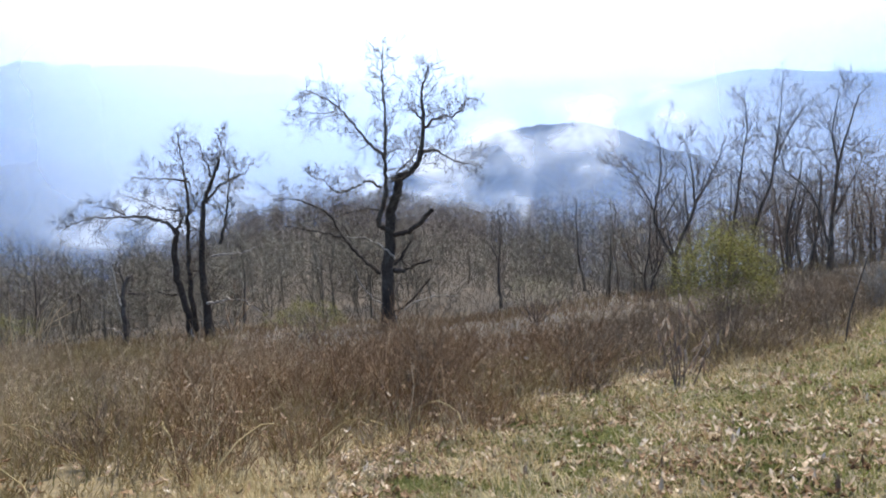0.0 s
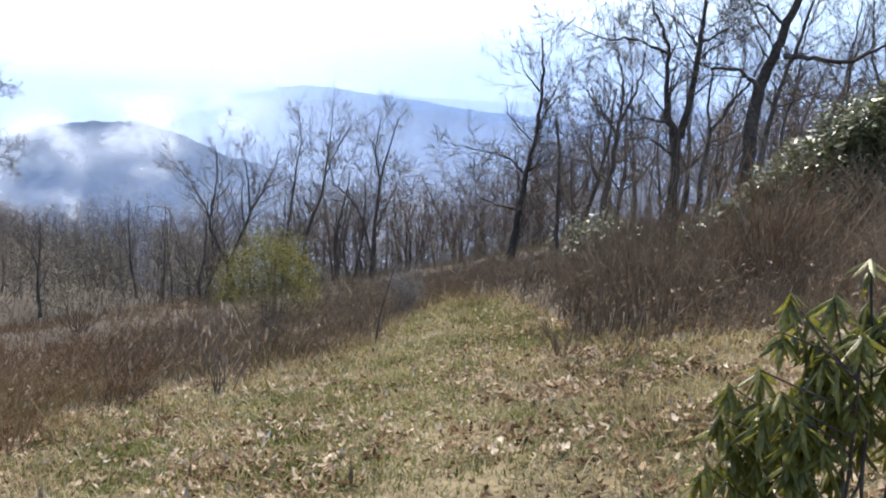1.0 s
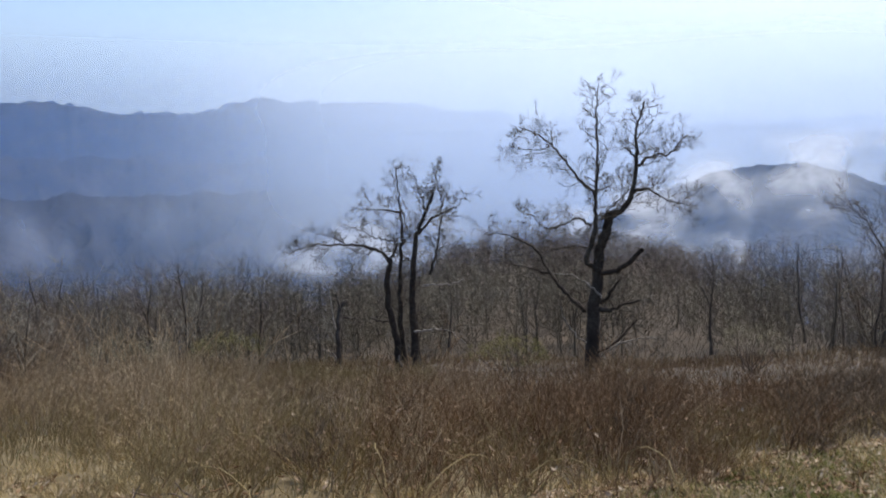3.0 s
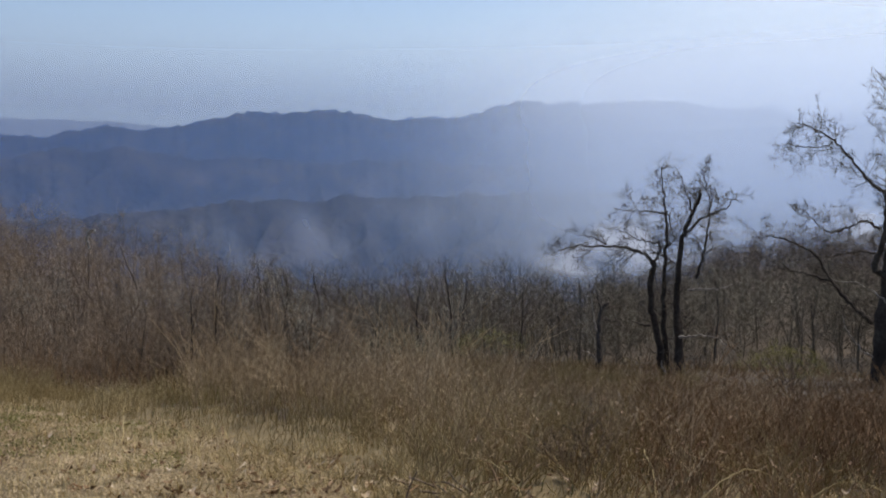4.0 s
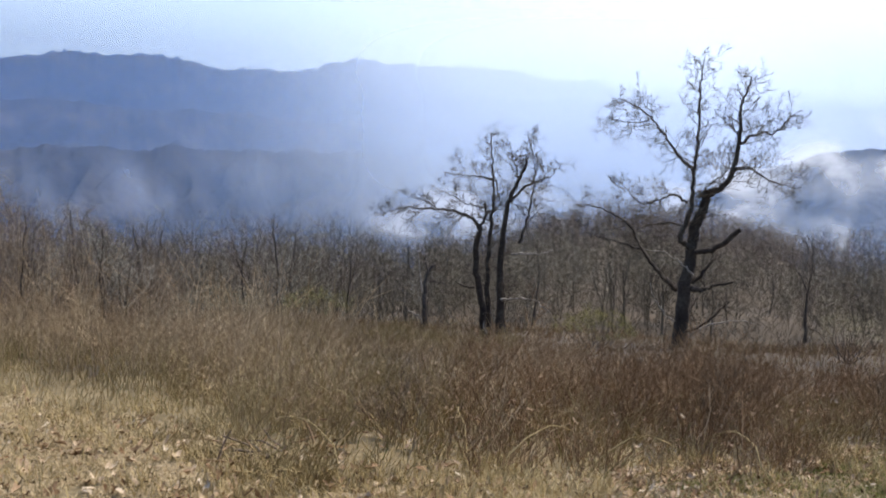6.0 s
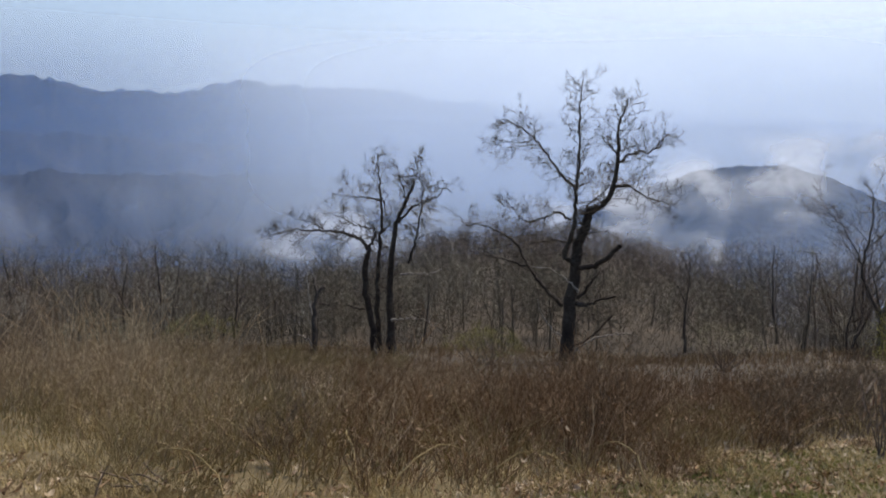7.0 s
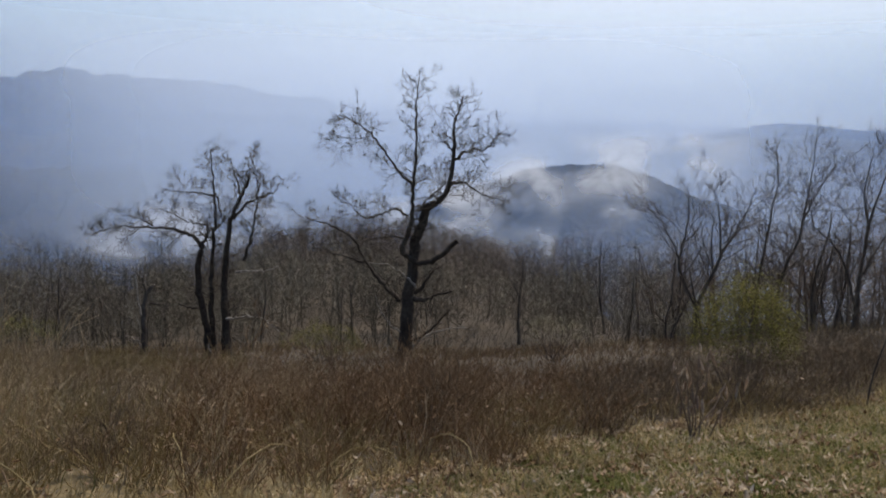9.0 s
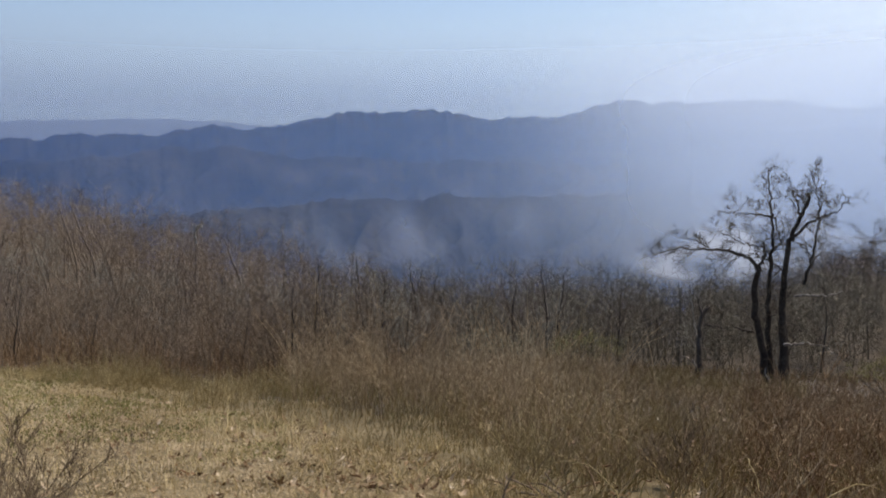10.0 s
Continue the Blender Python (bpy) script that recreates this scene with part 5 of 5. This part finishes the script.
for k, (az, d, w, h) in enumerate([(-44.6, 15.2, 1.1, 0.85), (-46.2, 15.3, 1.3, 1.1), (-47.8, 15.4, 1.5, 1.45), (-49.6, 15.5, 1.7, 1.85), (-51.6, 15.6, 1.9, 2.3), (-54.0, 15.7, 2.2, 2.7), (-57.0, 15.8, 2.6, 3.1)]):
    leafy_shrub("evergreen_shrub", "dense evergreen rhododendron shrub with sunlit glossy leaves", az, d, w, h, 5000, 0.13, EVERGREEN_FAR, 310 + k, hang=0.15, tall=0.1, loose=0.7)
leafy_shrub("evergreen_shrub", "small dark evergreen shrub beside the trees", -37.6, 17.5, 1.4, 1.3, 1800, 0.13, EVERGREEN_FAR, 320, hang=0.15)
leafy_shrub("budding_shrub", "fuzzy yellow-green budding shrub among the brush", -16.9, 14.5, 1.55, 1.95, 9500, 0.036, BUD_GREEN, 321, stems=30, tall=0.3, aspect=0.6, loose=2.4, stem=0.01)
leafy_shrub("budding_shrub", "low yellow-green budding shrub on the slope", 9.0, 31, 2.8, 1.4, 2600, 0.06, BUD_GREEN, 322, stems=20, aspect=0.5)
leafy_shrub("budding_shrub", "yellow-green budding shrub beside the tall grass", 33.0, 27, 2.8, 1.5, 2000, 0.06, BUD_MOSS, 323, stems=24, aspect=0.5)
leafy_shrub("budding_shrub", "small yellow-green budding shrub below the trees", 27.0, 34, 3.0, 1.5, 2200, 0.06, BUD_GREEN, 324, stems=16, aspect=0.5)
leafy_shrub("budding_shrub", "low olive budding shrub behind the brush", -5.7, 27, 2.0, 1.5, 1300, 0.05, BUD_MOSS, 325, stems=16, aspect=0.5)


# ---- bare shrubs, dead plant, sticks ----
def bare_shrub(label, az, d, height, spread, stems, seed, bark, twig, fine=0.003, r0=0.011, sprouts=9, levels=2):
    pos, face = at_tree(az, d)
    w = Wood(seed)
    rng = w.rng
    root = thing("bare_shrub", label, "shrub", pos, face)
    for k in range(stems):
        a, s = rng.uniform(0, 6.28), rng.uniform(0.1, 1.0) * spread
        line = wander(rng, (rng.normal(0, 0.06), rng.normal(0, 0.06), -0.05), (math.cos(a) * s, math.sin(a) * s, 1), height * rng.uniform(0.7, 1.1), 8, 0.13, 0.03)
        rad = np.linspace(r0, fine, 8)
        w.add(k, line, rad, 5)
        piece("stem", w.mesh(k, "stem"), bark, root)
        sprout(w, "branchwork", line, rad, 1, levels, sprouts, height * 0.36, 0.09, 0.12, 0.15, 0.5, fine)
    piece("branchwork", w.mesh("branchwork", "branchwork"), twig, root)
    return root


bare_shrub("leafless grey-brown shrub with many fine upright twigs", 68.6, 6.3, 1.0, 1.0, 9, 401, CANE_GREY, CANE_GREY, 0.0022, 0.006, 8, 3)
bare_shrub("leafless shrub with reddish twigs beside the mown grass", 63.0, 6.1, 0.95, 1.3, 10, 402, CANE_GREY, CANE_GREY, 0.0022, 0.006, 8, 3)
bare_shrub("low leafless shrub with tangled twigs", 71.5, 5.8, 0.85, 1.2, 9, 403, CANE_GREY, CANE_GREY, 0.0022, 0.006, 8, 3)
bare_shrub("low leafless shrub with fine grey twigs", 66.0, 5.2, 0.6, 1.4, 8, 408, CANE_GREY, CANE_GREY, 0.0022, 0.006, 8, 3)
bare_shrub("spreading leafless shrub with fine twigs", 73.0, 7.4, 1.1, 1.0, 9, 409, CANE_GREY, CANE_GREY, 0.0022, 0.006, 8, 3)
bare_shrub("small leafless shrub at the end of the mown strip", -35.2, 8.9, 0.5, 0.9, 7, 404, CANE_GREY, CANE_GREY, r0=0.006)
bare_shrub("leafless shrub standing taller than the brush", -47.5, 10.5, 1.7, 0.4, 8, 405, BARK_BROWN, CANE_RED, 0.004)
bare_shrub("leafless shrub with pale tips", 22.0, 8.4, 0.7, 0.9, 8, 406, CANE_RED, CANE_GREY, r0=0.006)
bare_shrub("leafless shrub on the brow of the slope", 2.0, 9.6, 0.9, 0.9, 8, 407, CANE_RED, CANE_GREY, r0=0.006)

bare_shrub("pale straw-coloured leafless shrub at the end of the mown strip", -25.6, 16.5, 0.85, 0.7, 14, 410, DEADWOOD, DEADWOOD, 0.004, 0.007)

pos, face = at_tree(-14.2, 9.9)
plant = thing("dead_plant", "withered plant with pale curled leaves among the brush", "plant", pos, face)
rng = np.random.default_rng(41)
for k in range(7):
    line = wander(rng, (rng.normal(0, 0.05), rng.normal(0, 0.05), -0.03), (rng.normal(0, 0.2), rng.normal(0, 0.2), 1), rng.uniform(0.85, 1.15), 7, 0.12, 0.02)
    stem = piece("stem", fast_mesh("stem", *tubes([line], [np.linspace(0.009, 0.004, 7)], 5), smooth=True), BARK_BROWN, plant)
    for q in range(7):
        p = line[rng.integers(3, 7)]
        ob = piece("leaf", leaf_mesh("leaf", rng.uniform(0.2, 0.6), 0.9), PALE_LEAF, stem)
        ob.matrix_local = Matrix.Translation(p) @ Euler((rng.normal(0, 0.6), rng.uniform(0.5, 1.5), rng.uniform(0, 6.28))).to_matrix().to_4x4() @ Matrix.Scale(rng.uniform(0.10, 0.18), 4)


def lying_stick(label, az, d, length, turn, radius, seed, material, rise=0.0, bow=0.0, name="fallen_stick"):
    """A dry stick on the grass, or an arching dead cane."""
    rng = np.random.default_rng(seed)
    u = np.linspace(-0.5, 0.5, 9)
    x0, y0, _ = place(az, d)
    t = radians(turn)
    x, y = x0 + length * u * math.cos(t), y0 + length * u * math.sin(t)
    z = ground_z(x, y) + radius + 0.02 + rise * (u + 0.5) + bow * (0.25 - u ** 2) * 4
    pts = np.stack([x, y, z], -1) + rng.normal(0, 0.012, (9, 3))
    rad = np.linspace(radius, radius * 0.45, 9)
    ob = piece(name, fast_mesh(name, *tubes([pts], [rad], 6), smooth=True), material)
    return tagged(ob, label, "stick")


lying_stick("dry brown stick lying on the grass", 31.5, 7.8, 1.0, 150, 0.012, 1, BARK_BROWN)
lying_stick("dry brown stick lying on the grass", 32.4, 7.6, 0.7, 120, 0.010, 2, BARK_BROWN, 0.1)
lying_stick("forked dry stick lying on the grass", 30.6, 7.5, 0.8, 165, 0.009, 3, BARK_BROWN, 0.05)
lying_stick("dry brown stick lying on the grass", 29.5, 7.3, 0.9, 140, 0.011, 4, BARK_GREY, 0.06)
lying_stick("bleached stick lying in the short grass", -46.0, 6.2, 0.6, 70, 0.010, 5, DEADWOOD)
lying_stick("bleached stick lying on the mown strip", -27.0, 12.0, 1.3, 25, 0.014, 6, DEADWOOD, 0.05)
lying_stick("straw-coloured stick leaning in the grass", 49.5, 13.0, 1.1, 135, 0.012, 7, STRAW, 0.5)
for k, (az, d, length, turn, bow) in enumerate([(22.8, 9.6, 1.8, 140, 0.45), (26.0, 9.0, 1.5, 160, 0.4), (18.0, 8.0, 1.3, 120, 0.4), (12.0, 7.6, 1.2, 60, 0.35), (6.0, 7.4, 1.1, 35, 0.3), (1.0, 7.8, 1.0, 130, 0.35), (28.0, 7.6, 1.4, 150, 0.3)]):
    lying_stick("arching dead bramble cane above the grass", az, d, length, turn, 0.007, 20 + k, STRAW, 0.0, bow, "bramble_cane")
pos, face = at_tree(-23.6, 12.6)
stick = thing("dead_sapling", "thin dead sapling leaning at the edge of the grass", "sapling", pos, face)
piece("trunk", fast_mesh("trunk", *tubes([smooth_line([(0, 0, -0.1), (0.05, 0, 0.4), (0.16, 0.05, 0.85), (0.24, 0.05, 1.15)], 9)], [np.linspace(0.014, 0.007, 9)], 6), smooth=True), BARK_GREY, stick)


def leaf_heap(az, d, width, seed):
    """A small heap of dark curled leaves, each a leaf of its own."""
    rng = np.random.default_rng(seed)
    pos, face = at_tree(az, d)
    heap = thing("leaf_heap", "small heap of dark brown curled leaves on dry turf", "fallen leaves", pos, face, "leaf heaps")
    for k in range(16):
        p = np.array([rng.normal(0, width * 0.4), rng.normal(0, width * 0.4), abs(rng.normal(0.02, 0.025))])
        ob = piece("leaf", BROAD_LEAVES[rng.integers(2)], DARK_LEAF, heap)
        ob.matrix_local = Matrix.Translation(p) @ Euler((rng.normal(0, 0.45), rng.normal(0, 0.35), rng.uniform(0, 6.28))).to_matrix().to_4x4() @ Matrix.Scale(rng.uniform(0.055, 0.1), 4)


BROAD_LEAVES = [leaf_mesh("leaf", 0.5, 0.7), leaf_mesh("leaf", -0.4, 0.5)]
for me in BROAD_LEAVES:
    me.vertices.foreach_set("co", (np.array([v.co[:] for v in me.vertices]) * [1, 2.0, 1]).astype(np.float32).ravel())
    me.materials.append(DARK_LEAF)
for k, (az, d, w) in enumerate([(43.6, 8.4, 0.22), (46.7, 8.3, 0.16), (40.8, 8.0, 0.14), (37.4, 7.8, 0.18), (34.7, 7.9, 0.12), (25.5, 7.7, 0.12), (52.2, 10.6, 0.2), (52.1, 9.0, 0.14), (55.2, 7.2, 0.13)]):
    leaf_heap(az, d, w, 500 + k)

# A pile of broken twigs beside the tall grass.
pos, face = at_tree(31.0, 7.6)
pile = thing("twig_pile", "pile of broken dark twigs beside the tall grass", "twigs", pos, face)
rng = np.random.default_rng(77)
for k in range(16):
    p = np.array([rng.normal(0.1, 0.24), rng.normal(-0.1, 0.14), rng.uniform(0.03, 0.13)])
    line = wander(rng, p, (rng.normal(-0.4, 0.8), rng.normal(0, 0.6), rng.normal(0.1, 0.15)), rng.uniform(0.2, 0.45), 7, 0.1, 0.0)
    piece("twig", fast_mesh("twig", *tubes([line], [np.linspace(0.010, 0.005, 7)], 5), smooth=True), CANE_RED if k % 3 else BARK_BROWN, pile)


# A white house far off on the middle ridge.
a, d = radians(32.1), 2440.0
house = thing("house", "small white house with a grey roof on a far wooded ridge", "house", (-d * math.sin(a), d * math.cos(a), EYE + d * math.tan(radians(-0.35))), 32.1)
PLASTER = shade("white_boards", [(0.68, 0.68, 0.66), (0.76, 0.76, 0.74), (0.82, 0.82, 0.8)], 1.5, 0.7)
ROOFING = shade("grey_roofing", [(0.16, 0.16, 0.17), (0.24, 0.24, 0.25), (0.32, 0.32, 0.33)], 1.0, 0.8)
PANE = shade("dark_window_glass", [(0.02, 0.025, 0.03), (0.04, 0.045, 0.05)], 1.0, 0.15, spec=0.5)


def block(x0, x1, y0, y1, z0, z1):
    v = [(x, y, z) for z in (z0, z1) for y in (y0, y1) for x in (x0, x1)]
    return v, [(0, 2, 3, 1), (4, 5, 7, 6), (0, 1, 5, 4), (2, 6, 7, 3), (0, 4, 6, 2), (1, 3, 7, 5)]


piece("wall", fast_mesh("wall", *block(-8, 8, -4.5, 4.5, -14, 5.5)), PLASTER, house)
piece("roof", fast_mesh("roof", [(-8.6, -5.2, 5.3), (8.6, -5.2, 5.3), (8.6, 5.2, 5.3), (-8.6, 5.2, 5.3), (-8.6, 0, 8.8), (8.6, 0, 8.8)], [(0, 1, 5, 4), (2, 3, 4, 5), (0, 3, 2, 1)]), ROOFING, house)
for x in (-5.0, 0.0, 5.0):
    piece("window", fast_mesh("window", *block(x - 0.8, x + 0.8, -4.6, -4.45, 1.5, 3.6)), PANE, house)
